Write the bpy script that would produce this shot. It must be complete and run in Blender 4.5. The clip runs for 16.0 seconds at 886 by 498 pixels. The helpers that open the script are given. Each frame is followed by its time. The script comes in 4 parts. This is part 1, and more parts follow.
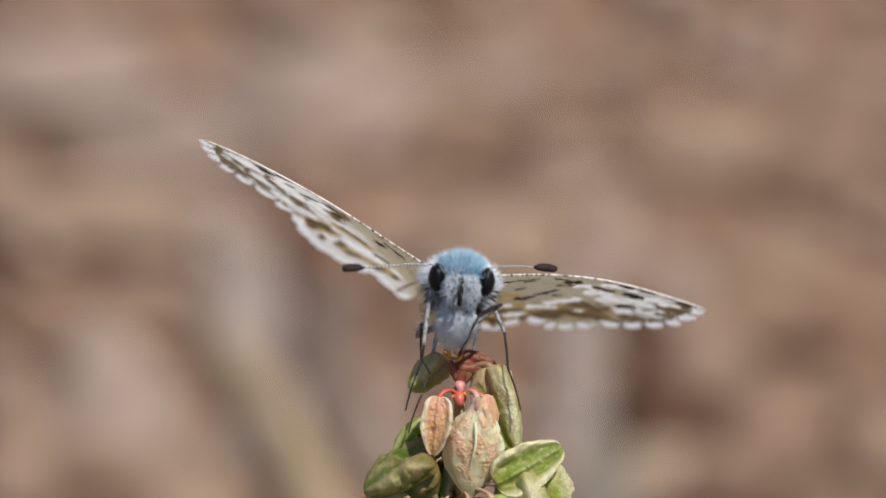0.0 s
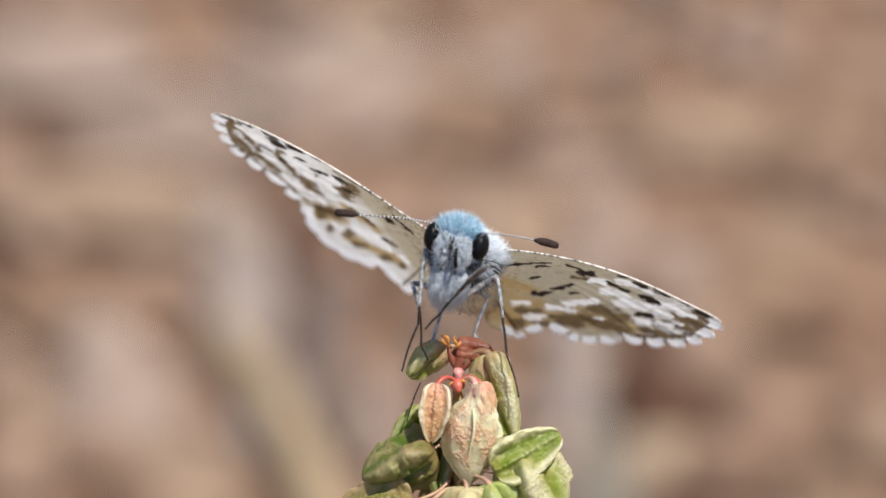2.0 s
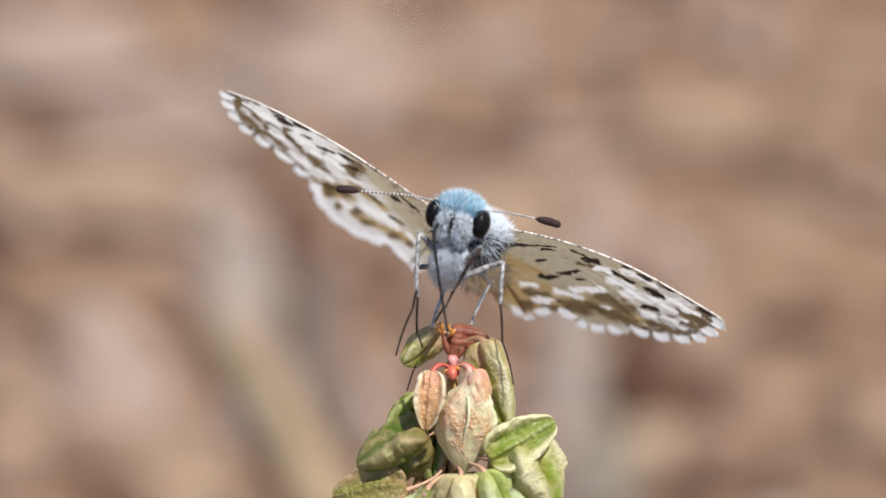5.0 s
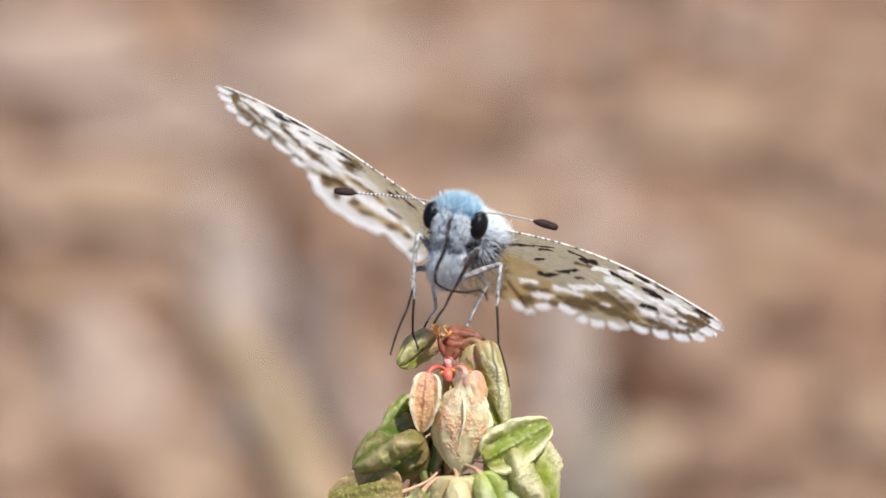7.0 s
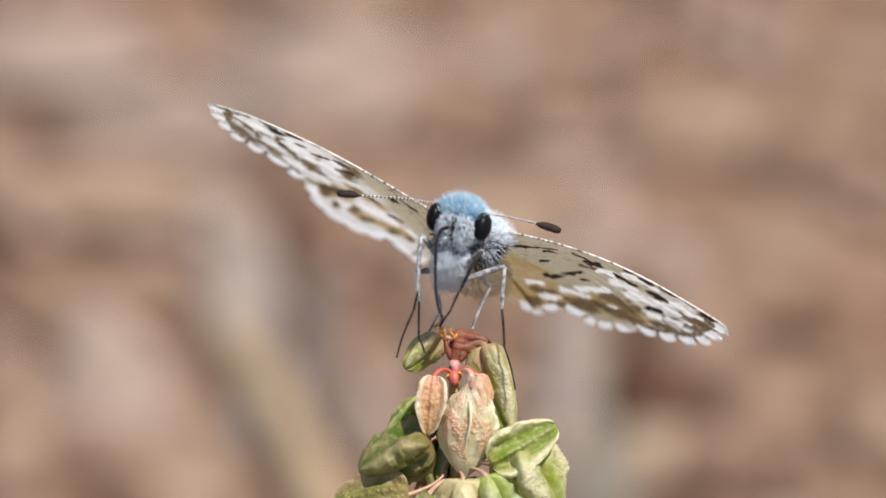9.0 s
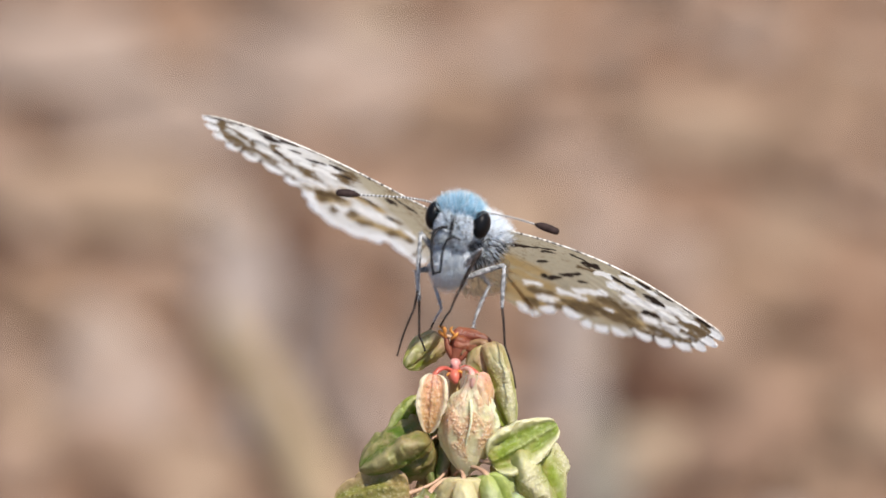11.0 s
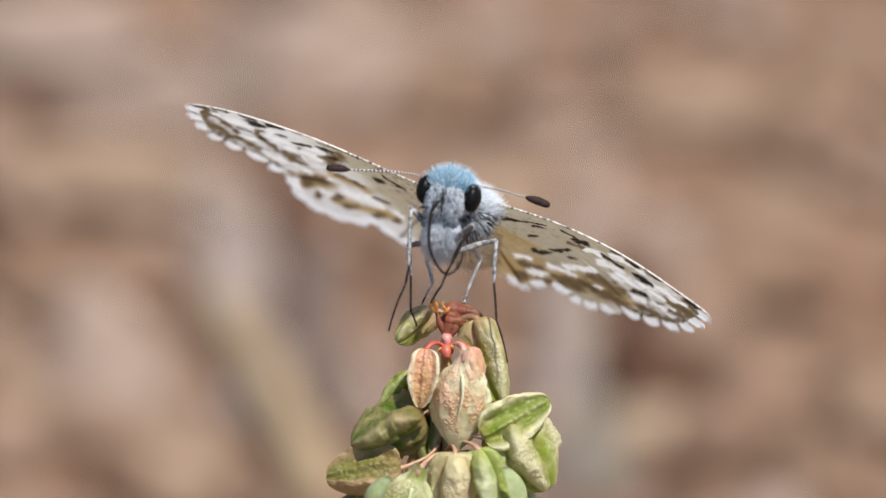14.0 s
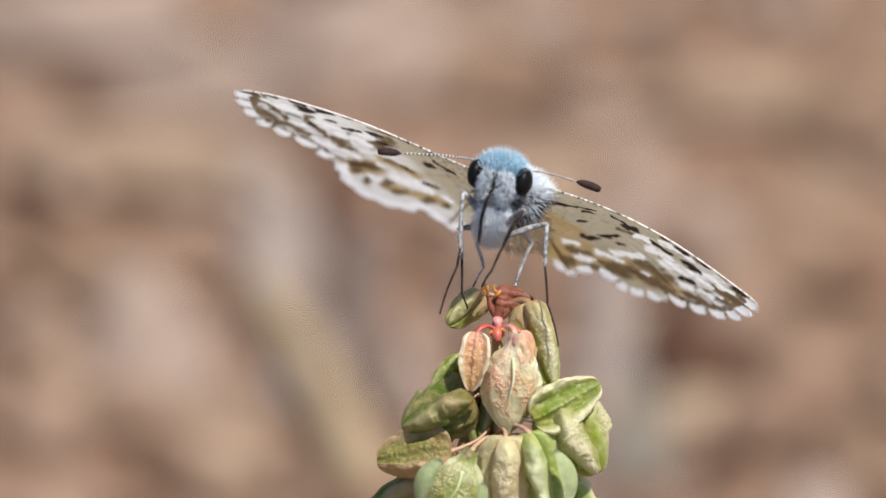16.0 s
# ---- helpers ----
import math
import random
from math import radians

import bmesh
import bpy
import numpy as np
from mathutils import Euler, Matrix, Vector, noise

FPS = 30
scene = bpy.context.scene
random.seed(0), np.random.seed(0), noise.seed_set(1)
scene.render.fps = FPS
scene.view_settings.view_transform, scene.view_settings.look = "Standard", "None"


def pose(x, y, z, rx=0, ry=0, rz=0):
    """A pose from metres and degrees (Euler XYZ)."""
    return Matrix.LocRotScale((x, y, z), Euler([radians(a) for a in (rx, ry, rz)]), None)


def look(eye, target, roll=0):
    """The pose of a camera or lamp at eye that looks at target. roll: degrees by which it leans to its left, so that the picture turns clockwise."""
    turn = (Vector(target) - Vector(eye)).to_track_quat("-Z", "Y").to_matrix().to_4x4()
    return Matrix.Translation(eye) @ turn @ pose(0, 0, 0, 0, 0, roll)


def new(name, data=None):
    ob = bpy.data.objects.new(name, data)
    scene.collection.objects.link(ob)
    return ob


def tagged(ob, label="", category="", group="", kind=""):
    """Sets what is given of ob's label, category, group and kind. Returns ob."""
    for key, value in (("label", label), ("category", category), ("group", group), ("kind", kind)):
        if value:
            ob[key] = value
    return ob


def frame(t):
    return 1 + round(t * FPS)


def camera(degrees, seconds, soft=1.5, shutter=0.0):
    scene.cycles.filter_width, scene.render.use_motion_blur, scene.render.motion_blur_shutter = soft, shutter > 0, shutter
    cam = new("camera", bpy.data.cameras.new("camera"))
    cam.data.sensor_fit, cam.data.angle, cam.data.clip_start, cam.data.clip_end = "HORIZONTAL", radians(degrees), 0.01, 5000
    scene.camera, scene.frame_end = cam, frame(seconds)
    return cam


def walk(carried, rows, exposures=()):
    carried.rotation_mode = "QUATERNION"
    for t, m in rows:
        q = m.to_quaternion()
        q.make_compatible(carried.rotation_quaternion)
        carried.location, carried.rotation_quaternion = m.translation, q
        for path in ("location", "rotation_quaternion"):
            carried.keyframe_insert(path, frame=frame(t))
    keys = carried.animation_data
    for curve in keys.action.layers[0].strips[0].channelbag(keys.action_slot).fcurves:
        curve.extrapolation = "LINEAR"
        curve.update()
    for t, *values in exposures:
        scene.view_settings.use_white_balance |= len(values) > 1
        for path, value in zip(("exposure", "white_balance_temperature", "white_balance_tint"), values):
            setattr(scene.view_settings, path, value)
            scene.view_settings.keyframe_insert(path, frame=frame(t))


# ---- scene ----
MM = 0.001
PITCH = 35.0                       # the camera looks down by this many degrees
KNOT = (0.0, 0.0, 0.12)            # the red node at the top of the seed spike, above the ground
FRAME = pose(*KNOT, -PITCH)        # x to the right, y away, z up along the spike


def at(x, y, z):
    """A place given in millimetres from the node, in the spike's frame."""
    return FRAME @ Vector((x * MM, y * MM, z * MM))


# ---- camera: a long macro lens, held by hand, that drifts by a few millimetres ----
cam = camera(8.97, 16.0, soft=1.6)
cam.data.dof.use_dof = True
cam.data.dof.focus_distance = 0.3012
cam.data.dof.aperture_fstop = 25.0
# seconds, and how far the spike stands right of and above its middle place, in millimetres
DRIFT = [
    (0.0, -0.08, -2.94), (0.5, 0.28, -2.67), (1.0, -0.35, -2.16), (1.5, -0.53, -2.13), (2.0, -0.17, -2.25), (2.5, -0.26, -2.46),
    (3.0, -0.59, -1.98), (3.5, -0.68, -1.86), (4.0, -0.17, -1.80), (4.2, -0.68, -1.56), (6.3, 0.00, -1.62), (6.5, -1.17, -1.35),
    (7.0, -0.69, -1.68), (7.5, -1.47, -1.77), (8.0, -0.60, -1.68), (8.5, 0.09, -1.86), (9.0, -0.36, -1.83), (9.2, -0.54, -1.89),
    (11.5, -0.21, -1.71), (12.0, 0.24, -1.62), (12.5, 1.29, -1.35), (13.0, -0.45, -1.17), (13.5, 0.24, -1.08), (14.0, -0.78, -0.42),
    (14.5, 0.00, 0.0), (15.0, 1.20, 0.27), (15.5, 1.08, 0.30), (16.0, 1.95, 0.48)]
SLIDE = 0.3                        # the share of the drift that is a sideways move, the rest is a turn
PATH = [(t, look(at(-0.93 - SLIDE * dx, -300.0, 4.86 - SLIDE * dz), at(-0.93 - dx, 0.0, 4.86 - dz))) for t, dx, dz in DRIFT]
walk(cam, PATH, [
    (0.0, -0.08), (0.5, -0.06), (1.0, 0.21), (1.5, 0.15), (2.0, 0.21), (2.5, 0.15), (3.0, 0.24), (3.5, 0.19), (4.0, 0.23), (6.5, 0.38), (7.0, 0.44), (8.0, 0.34), (8.5, 0.38), (9.0, 0.25),
    (12.0, 0.36), (12.5, 0.36), (13.0, 0.44), (13.5, 0.08), (14.0, 0.17), (14.5, 0.01), (16.0, 0.23)])

# ---- light: high clear sun from the upper right ----
SUN_EL, SUN_AZ = 69.0, 64.0        # degrees; azimuth from the camera's back towards the right
world = bpy.data.worlds.new("sky")
scene.world = world
world.use_nodes = True
wn, wl = world.node_tree.nodes, world.node_tree.links
sky = wn.new("ShaderNodeTexSky")
sky.sky_type, sky.sun_disc = "NISHITA", False
sky.sun_elevation = radians(SUN_EL)
sky.sun_rotation = radians(180.0 - SUN_AZ)
wn["Background"].inputs["Strength"].default_value = 0.11
wl.new(sky.outputs[0], wn["Background"].inputs["Color"])
sun = new("sun", bpy.data.lights.new("sun", "SUN"))
sun.data.energy, sun.data.angle, sun.data.color = 4.9, radians(0.5), (1.0, 0.95, 0.88)
sx, sy = math.sin(radians(SUN_AZ)), -math.cos(radians(SUN_AZ))
sun.matrix_world = look((3 * sx * math.cos(radians(SUN_EL)), 3 * sy * math.cos(radians(SUN_EL)), 3 * math.sin(radians(SUN_EL))), (0, 0, 0))


# ---- materials ----
def material(name, rough=0.6, spec=0.4, coat=0.0):
    m = bpy.data.materials.new(name)
    m.use_nodes = True
    n, l = m.node_tree.nodes, m.node_tree.links
    b = n["Principled BSDF"]
    b.inputs["Roughness"].default_value = rough
    b.inputs["Specular IOR Level"].default_value = spec
    b.inputs["Coat Weight"].default_value = coat
    return m, n, l, b


def node(n, kind, **inputs):
    x = n.new("ShaderNode" + kind)
    for k, v in inputs.items():
        x.inputs[k.replace("_", " ")].default_value = v
    return x


def ramp(n, *stops):
    x = n.new("ShaderNodeValToRGB")
    e = x.color_ramp.elements
    while len(e) < len(stops):
        e.new(0.5)
    for i, (p, c) in enumerate(stops):
        e[i].position, e[i].color = p, (*c, 1.0)
    return x


def mix(n, l, fac, a, b, blend="MIX"):
    x = n.new("ShaderNodeMix")
    x.data_type, x.blend_type = "RGBA", blend
    for sock, v in ((x.inputs[0], fac), (x.inputs[6], a), (x.inputs[7], b)):
        if isinstance(v, (int, float)):
            sock.default_value = v
        elif isinstance(v, tuple):
            sock.default_value = (*v, 1.0)
        else:
            l.new(v, sock)
    return x.outputs[2]


def attr(n, name):
    x = n.new("ShaderNodeAttribute")
    x.attribute_name = name
    return x.outputs["Fac"]


def noise_tex(n, l, scale, detail=4.0, rough=0.55, coord="Object"):
    tc = n.new("ShaderNodeTexCoord")
    x = node(n, "TexNoise", Scale=scale, Detail=detail, Roughness=rough)
    l.new(tc.outputs[coord], x.inputs["Vector"])
    return x.outputs["Fac"]


def relief(n, l, b, height, strength, distance):
    x = node(n, "Bump", Strength=strength, Distance=distance)
    l.new(height, x.inputs["Height"])
    l.new(x.outputs[0], b.inputs["Normal"])


def see_through(m, n, l, b, colour, share):
    """Lets part of the light pass through a thin skin."""
    t = n.new("ShaderNodeBsdfTranslucent")
    s = n.new("ShaderNodeMixShader")
    s.inputs[0].default_value = share
    if isinstance(colour, tuple):
        t.inputs["Color"].default_value = (*colour, 1)
    else:
        l.new(colour, t.inputs["Color"])
    l.new(b.outputs[0], s.inputs[1])
    l.new(t.outputs[0], s.inputs[2])
    l.new(s.outputs[0], n["Material Output"].inputs["Surface"])


def soil_material():
    m, n, l, b = material("dry_soil", 0.95, spec=0.1)
    a = noise_tex(n, l, 110.0, 5.0)
    r = ramp(n, (0.28, (0.172, 0.100, 0.066)), (0.46, (0.243, 0.152, 0.103)), (0.6, (0.278, 0.187, 0.134)), (0.75, (0.308, 0.225, 0.179)))
    l.new(a, r.inputs[0])
    g = noise_tex(n, l, 600.0, 5.0)
    r2 = ramp(n, (0.3, (0.62, 0.6, 0.58)), (0.7, (1.15, 1.12, 1.1)))
    l.new(g, r2.inputs[0])
    l.new(mix(n, l, 1.0, r.outputs[0], r2.outputs[0], "MULTIPLY"), b.inputs["Base Color"])
    relief(n, l, b, g, 0.6, 0.001)
    return m


def stone_material(name, dark, light):
    m, n, l, b = material(name, 0.9, spec=0.15)
    a = noise_tex(n, l, 150.0, 5.0)
    r = ramp(n, (0.3, dark), (0.7, light))
    l.new(a, r.inputs[0])
    l.new(r.outputs[0], b.inputs["Base Color"])
    relief(n, l, b, noise_tex(n, l, 900.0, 4.0), 0.5, 0.0005)
    return m


def pod_material(name, skin, blush, rim, grit):
    """A seed husk: blush towards the stalk, pale wing edges, and a pebbled grain where the attribute says so."""
    m, n, l, b = material(name, 0.48, spec=0.5)
    big = noise_tex(n, l, 700.0, 4.0)
    fine = noise_tex(n, l, 2600.0, 4.0, 0.65)
    base = mix(n, l, big, tuple(c * 0.55 for c in skin), tuple(min(1.0, c * 1.4) for c in skin))
    f = node(n, "Math")
    f.operation, f.use_clamp = "MULTIPLY_ADD", True
    l.new(big, f.inputs[0])
    f.inputs[1].default_value, f.inputs[2].default_value = 0.9, -0.42
    g = n.new("ShaderNodeMath")
    g.operation, g.use_clamp = "ADD", True
    l.new(f.outputs[0], g.inputs[0])
    l.new(attr(n, "blush"), g.inputs[1])
    c = mix(n, l, g.outputs[0], base, blush)
    wax = ramp(n, (0.53, (0.0, 0.0, 0.0)), (0.70, (0.5, 0.5, 0.5)))
    l.new(noise_tex(n, l, 1500.0, 4.0, 0.6), wax.inputs[0])
    c = mix(n, l, wax.outputs[0], c, rim)
    c = mix(n, l, attr(n, "rim"), c, rim)
    stain = noise_tex(n, l, 1000.0, 4.0, 0.6)
    tan = ramp(n, (0.54, (0.0, 0.0, 0.0)), (0.76, (0.4, 0.4, 0.4)))
    l.new(stain, tan.inputs[0])
    c = mix(n, l, tan.outputs[0], c, tuple(0.55 * s + 0.45 * k for s, k in zip(skin, blush)))
    # pebbles: cream tops, whitened further as painted highlights
    tc = n.new("ShaderNodeTexCoord")
    bump = n.new("ShaderNodeVectorMath")
    bump.operation = "ADD"
    wob = node(n, "TexNoise", Scale=1500.0, Detail=2.0)
    l.new(tc.outputs["Object"], wob.inputs["Vector"])
    amp = n.new("ShaderNodeVectorMath")
    amp.operation = "SCALE"
    amp.inputs["Scale"].default_value = 0.00025
    l.new(wob.outputs["Color"], amp.inputs[0])
    l.new(tc.outputs["Object"], bump.inputs[0])
    l.new(amp.outputs[0], bump.inputs[1])
    cell = node(n, "TexVoronoi", Scale=6200.0)
    l.new(bump.outputs[0], cell.inputs["Vector"])
    highlit_tops = ramp(n, (0.10, (0.95, 0.90, 0.76)), (0.42, grit))
    l.new(cell.outputs["Distance"], highlit_tops.inputs[0])
    part_pebble = n.new("ShaderNodeMath")
    part_pebble.operation = "MULTIPLY"
    l.new(attr(n, "pebble"), part_pebble.inputs[0])
    part_pebble.inputs[1].default_value = 0.68
    c = mix(n, l, part_pebble.outputs[0], c, highlit_tops.outputs[0])
    r2 = ramp(n, (0.25, (0.70, 0.70, 0.64)), (0.7, (1.2, 1.2, 1.15)))
    l.new(fine, r2.inputs[0])
    c = mix(n, l, 0.5, c, r2.outputs[0], "MULTIPLY")
    l.new(c, b.inputs["Base Color"])
    b.inputs["Subsurface Weight"].default_value = 0.25
    b.inputs["Subsurface Radius"].default_value = (0.5, 0.5, 0.25)
    b.inputs["Subsurface Scale"].default_value = 0.0005
    inv = n.new("ShaderNodeMath")
    inv.operation = "MULTIPLY"
    l.new(cell.outputs["Distance"], inv.inputs[0])
    l.new(attr(n, "pebble"), inv.inputs[1])
    h = n.new("ShaderNodeMath")
    h.operation = "MULTIPLY_ADD"
    l.new(inv.outputs[0], h.inputs[0])
    h.inputs[1].default_value = -1.6
    l.new(fine, h.inputs[2])
    relief(n, l, b, h.outputs[0], 0.55, 0.00012)
    see_through(m, n, l, b, c, 0.36)
    return m


def wing_material():
    """Scaled wing skin; each attribute is a field that passes 0.5 at the edge of its patches, ragged by the scales."""
    m, n, l, b = material("wing_scales", 0.7, spec=0.2)
    tc = n.new("ShaderNodeTexCoord")
    stretch = n.new("ShaderNodeMapping")
    stretch.inputs["Scale"].default_value = (2500.0, 5000.0, 2500.0)
    l.new(tc.outputs["Object"], stretch.inputs["Vector"])
    scales = node(n, "TexNoise", Scale=1.0, Detail=4.0, Roughness=0.7)
    l.new(stretch.outputs[0], scales.inputs["Vector"])
    mid = noise_tex(n, l, 900.0, 3.0)

    def patch(name, soft, rag):
        even = n.new("ShaderNodeMath")
        even.operation = "SUBTRACT"
        l.new(scales.outputs["Fac"], even.inputs[0])
        even.inputs[1].default_value = 0.5
        f = n.new("ShaderNodeMath")
        f.operation = "MULTIPLY_ADD"
        l.new(even.outputs[0], f.inputs[0])
        f.inputs[1].default_value = rag
        l.new(attr(n, name), f.inputs[2])
        r = ramp(n, (0.5 - soft, (0, 0, 0)), (0.5 + soft, (1, 1, 1)))
        l.new(f.outputs[0], r.inputs[0])
        return r.outputs[0]
    tan = mix(n, l, mid, (0.36, 0.315, 0.22), (0.55, 0.495, 0.37))
    pale = mix(n, l, mid, (0.68, 0.675, 0.64), (0.85, 0.855, 0.84))
    c = mix(n, l, patch("tan", 0.35, 0.5), pale, tan)
    c = mix(n, l, patch("ochre", 0.25, 1.0), c, mix(n, l, mid, (0.36, 0.25, 0.10), (0.54, 0.41, 0.22)))
    c = mix(n, l, patch("brown", 0.16, 1.7), c, mix(n, l, mid, (0.09, 0.062, 0.033), (0.235, 0.165, 0.085)))
    c = mix(n, l, patch("white", 0.13, 1.6), c, mix(n, l, mid, (0.86, 0.86, 0.83), (0.94, 0.945, 0.93)))
    c = mix(n, l, patch("dark", 0.10, 1.5), c, (0.026, 0.018, 0.014))
    c = mix(n, l, patch("fringe", 0.10, 0.3), c, (0.92, 0.935, 0.94))
    r2 = ramp(n, (0.3, (0.82, 0.82, 0.82)), (0.62, (1.12, 1.12, 1.12)))
    l.new(scales.outputs["Fac"], r2.inputs[0])
    c = mix(n, l, 0.85, c, r2.outputs[0], "MULTIPLY")
    l.new(c, b.inputs["Base Color"])
    relief(n, l, b, scales.outputs["Fac"], 0.5, 0.00004)
    see_through(m, n, l, b, c, 0.58)
    return m


def hair_material(name, dark, light, pale=0.0, share=0.35):
    m, n, l, b = material(name, 0.5, spec=0.4)
    g = n.new("ShaderNodeNewGeometry")
    r = ramp(n, (0.0, dark), (0.55, light), (1.0, tuple(min(1.0, c * 1.15 + pale) for c in light)))
    l.new(g.outputs["Random Per Island"], r.inputs[0])
    l.new(r.outputs[0], b.inputs["Base Color"])
    see_through(m, n, l, b, r.outputs[0], share)
    return m


def plain_material(name, dark, light, scale, rough, spec=0.4, coat=0.0):
    m, n, l, b = material(name, rough, spec=spec, coat=coat)
    a = noise_tex(n, l, scale, 4.0)
    r = ramp(n, (0.3, dark), (0.7, light))
    l.new(a, r.inputs[0])
    l.new(r.outputs[0], b.inputs["Base Color"])
    relief(n, l, b, a, 0.3, 0.00005)
    return m


def banded_material(name, dark, light):
    """Rings along a stalk; the attribute runs from 0 to 1 in each ring."""
    m, n, l, b = material(name, 0.6)
    r = ramp(n, (0.42, dark), (0.58, light))
    l.new(attr(n, "ring"), r.inputs[0])
    l.new(r.outputs[0], b.inputs["Base Color"])
    return m


def gravel_material():
    m, n, l, b = material("gravel", 0.9, spec=0.15)
    g = n.new("ShaderNodeNewGeometry")
    r = ramp(n, (0.0, (0.125, 0.070, 0.046)), (0.2, (0.21, 0.128, 0.086)), (0.45, (0.265, 0.172, 0.120)), (0.7, (0.30, 0.205, 0.15)), (0.9, (0.355, 0.268, 0.215)), (1.0, (0.33, 0.24, 0.155)))
    l.new(g.outputs["Random Per Island"], r.inputs[0])
    grain = ramp(n, (0.3, (0.75, 0.75, 0.75)), (0.7, (1.15, 1.15, 1.15)))
    l.new(noise_tex(n, l, 200.0, 5.0), grain.inputs[0])
    l.new(mix(n, l, 1.0, r.outputs[0], grain.outputs[0], "MULTIPLY"), b.inputs["Base Color"])
    relief(n, l, b, noise_tex(n, l, 300.0, 5.0), 0.5, 0.002)
    return m


SOIL = soil_material()
GRAVEL = gravel_material()
PALE = stone_material("pale_stone", (0.24, 0.17, 0.13), (0.305, 0.232, 0.188))
TAN = stone_material("tan_stone", (0.236, 0.155, 0.104), (0.290, 0.205, 0.142))
RED = stone_material("red_brown_stone", (0.056, 0.027, 0.016), (0.100, 0.052, 0.032))
BROWN = stone_material("brown_stone", (0.176, 0.110, 0.071), (0.229, 0.150, 0.100))
LILAC = stone_material("greyish_pink_stone", (0.229, 0.176, 0.150), (0.299, 0.246, 0.213))
DUSK = stone_material("dark_grey_stone", (0.105, 0.076, 0.062), (0.155, 0.115, 0.096))
MOSS = stone_material("lichened_stone", (0.141, 0.123, 0.096), (0.211, 0.185, 0.150))
STRAW = stone_material("dry_straw", (0.29, 0.205, 0.12), (0.37, 0.277, 0.175))
POD_PINK = pod_material("blushed_husk", (0.72, 0.65, 0.40), (0.80, 0.48, 0.42), (0.84, 0.84, 0.62), (0.70, 0.36, 0.20))
POD_ORANGE = pod_material("orange_husk", (0.70, 0.50, 0.22), (0.80, 0.42, 0.33), (0.88, 0.79, 0.60), (0.66, 0.28, 0.13))
POD_GREEN = pod_material("green_husk", (0.22, 0.33, 0.016), (0.60, 0.27, 0.16), (0.80, 0.76, 0.50), (0.50, 0.40, 0.16))
# deep green, darkened further to paint the shade on left and rear pods
POD_DEEP_SHADED = pod_material("shaded_deep_green_husk", (0.11, 0.185, 0.012), (0.40, 0.20, 0.11), (0.58, 0.45, 0.26), (0.26, 0.24, 0.09))
POD_LIGHT = pod_material("pale_green_husk", (0.31, 0.385, 0.04), (0.58, 0.36, 0.24), (0.82, 0.77, 0.54), (0.46, 0.42, 0.18))
POD_MINT = pod_material("grey_green_husk", (0.42, 0.51, 0.13), (0.54, 0.40, 0.21), (0.74, 0.77, 0.50), (0.42, 0.36, 0.18))
POD_CREAM = pod_material("cream_husk", (0.70, 0.63, 0.36), (0.60, 0.44, 0.24), (0.86, 0.80, 0.54), (0.72, 0.60, 0.36))
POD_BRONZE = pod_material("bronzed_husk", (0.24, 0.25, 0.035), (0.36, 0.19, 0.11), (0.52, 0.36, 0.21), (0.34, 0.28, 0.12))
POD_RED = pod_material("red_husk", (0.19, 0.06, 0.028), (0.30, 0.07, 0.04), (0.42, 0.18, 0.09), (0.3, 0.1, 0.05))
FLAP = pod_material("pale_green_flap", (0.42, 0.50, 0.22), (0.42, 0.46, 0.26), (0.60, 0.66, 0.44), (0.42, 0.42, 0.16))
NODE_RED = plain_material("red_node", (0.36, 0.05, 0.035), (0.60, 0.17, 0.11), 1200.0, 0.35)
ANTHER = plain_material("orange_anther", (0.40, 0.13, 0.03), (0.66, 0.30, 0.06), 1500.0, 0.5)
COLLAR = plain_material("pink_collar", (0.48, 0.16, 0.14), (0.66, 0.34, 0.30), 900.0, 0.4)
PEDICEL = plain_material("tan_pedicel", (0.36, 0.19, 0.12), (0.56, 0.38, 0.25), 900.0, 0.5)
STALK = plain_material("stalk_skin", (0.34, 0.22, 0.10), (0.48, 0.38, 0.18), 500.0, 0.6)
WING = wing_material()
SKIN_SHADED = plain_material("shaded_grey_skin", (0.10, 0.10, 0.11), (0.30, 0.30, 0.32), 1500.0, 0.8)
# pale skin and white hair carry a blue skylight cast in their colour
SKIN = plain_material("pale_skin", (0.70, 0.75, 0.82), (0.84, 0.88, 0.94), 1500.0, 0.8)
HAIR_BLUE = hair_material("blue_hair", (0.12, 0.29, 0.43), (0.36, 0.60, 0.76), 0.05)
HAIR_WHITE = hair_material("white_hair", (0.78, 0.87, 0.98), (0.89, 0.94, 0.99), 0.01)
HAIR_CREAM = hair_material("cream_hair", (0.58, 0.50, 0.36), (0.84, 0.77, 0.60))
HAIR_GREY = hair_material("grizzled_hair", (0.03, 0.03, 0.035), (0.52, 0.55, 0.60), 0.1)
HAIR_DARK = hair_material("black_hair", (0.012, 0.012, 0.014), (0.05, 0.05, 0.055))
EYE = plain_material("black_eye", (0.004, 0.004, 0.005), (0.007, 0.007, 0.008), 2000.0, 0.36, 0.12, 0.0)
CLUB = plain_material("brown_club", (0.020, 0.012, 0.011), (0.045, 0.028, 0.025), 4000.0, 0.8, 0.2)
TONGUE = plain_material("dark_tongue", (0.006, 0.006, 0.007), (0.018, 0.016, 0.017), 3000.0, 0.6, 0.15)
COSTA = banded_material("cream_costa", (0.07, 0.055, 0.045), (0.74, 0.70, 0.63))
RINGS = banded_material("ringed_shaft", (0.03, 0.025, 0.022), (0.66, 0.66, 0.66))
LEG_SCALES = plain_material("grey_leg_scales", (0.02, 0.02, 0.022), (0.50, 0.50, 0.51), 5200.0, 0.7)
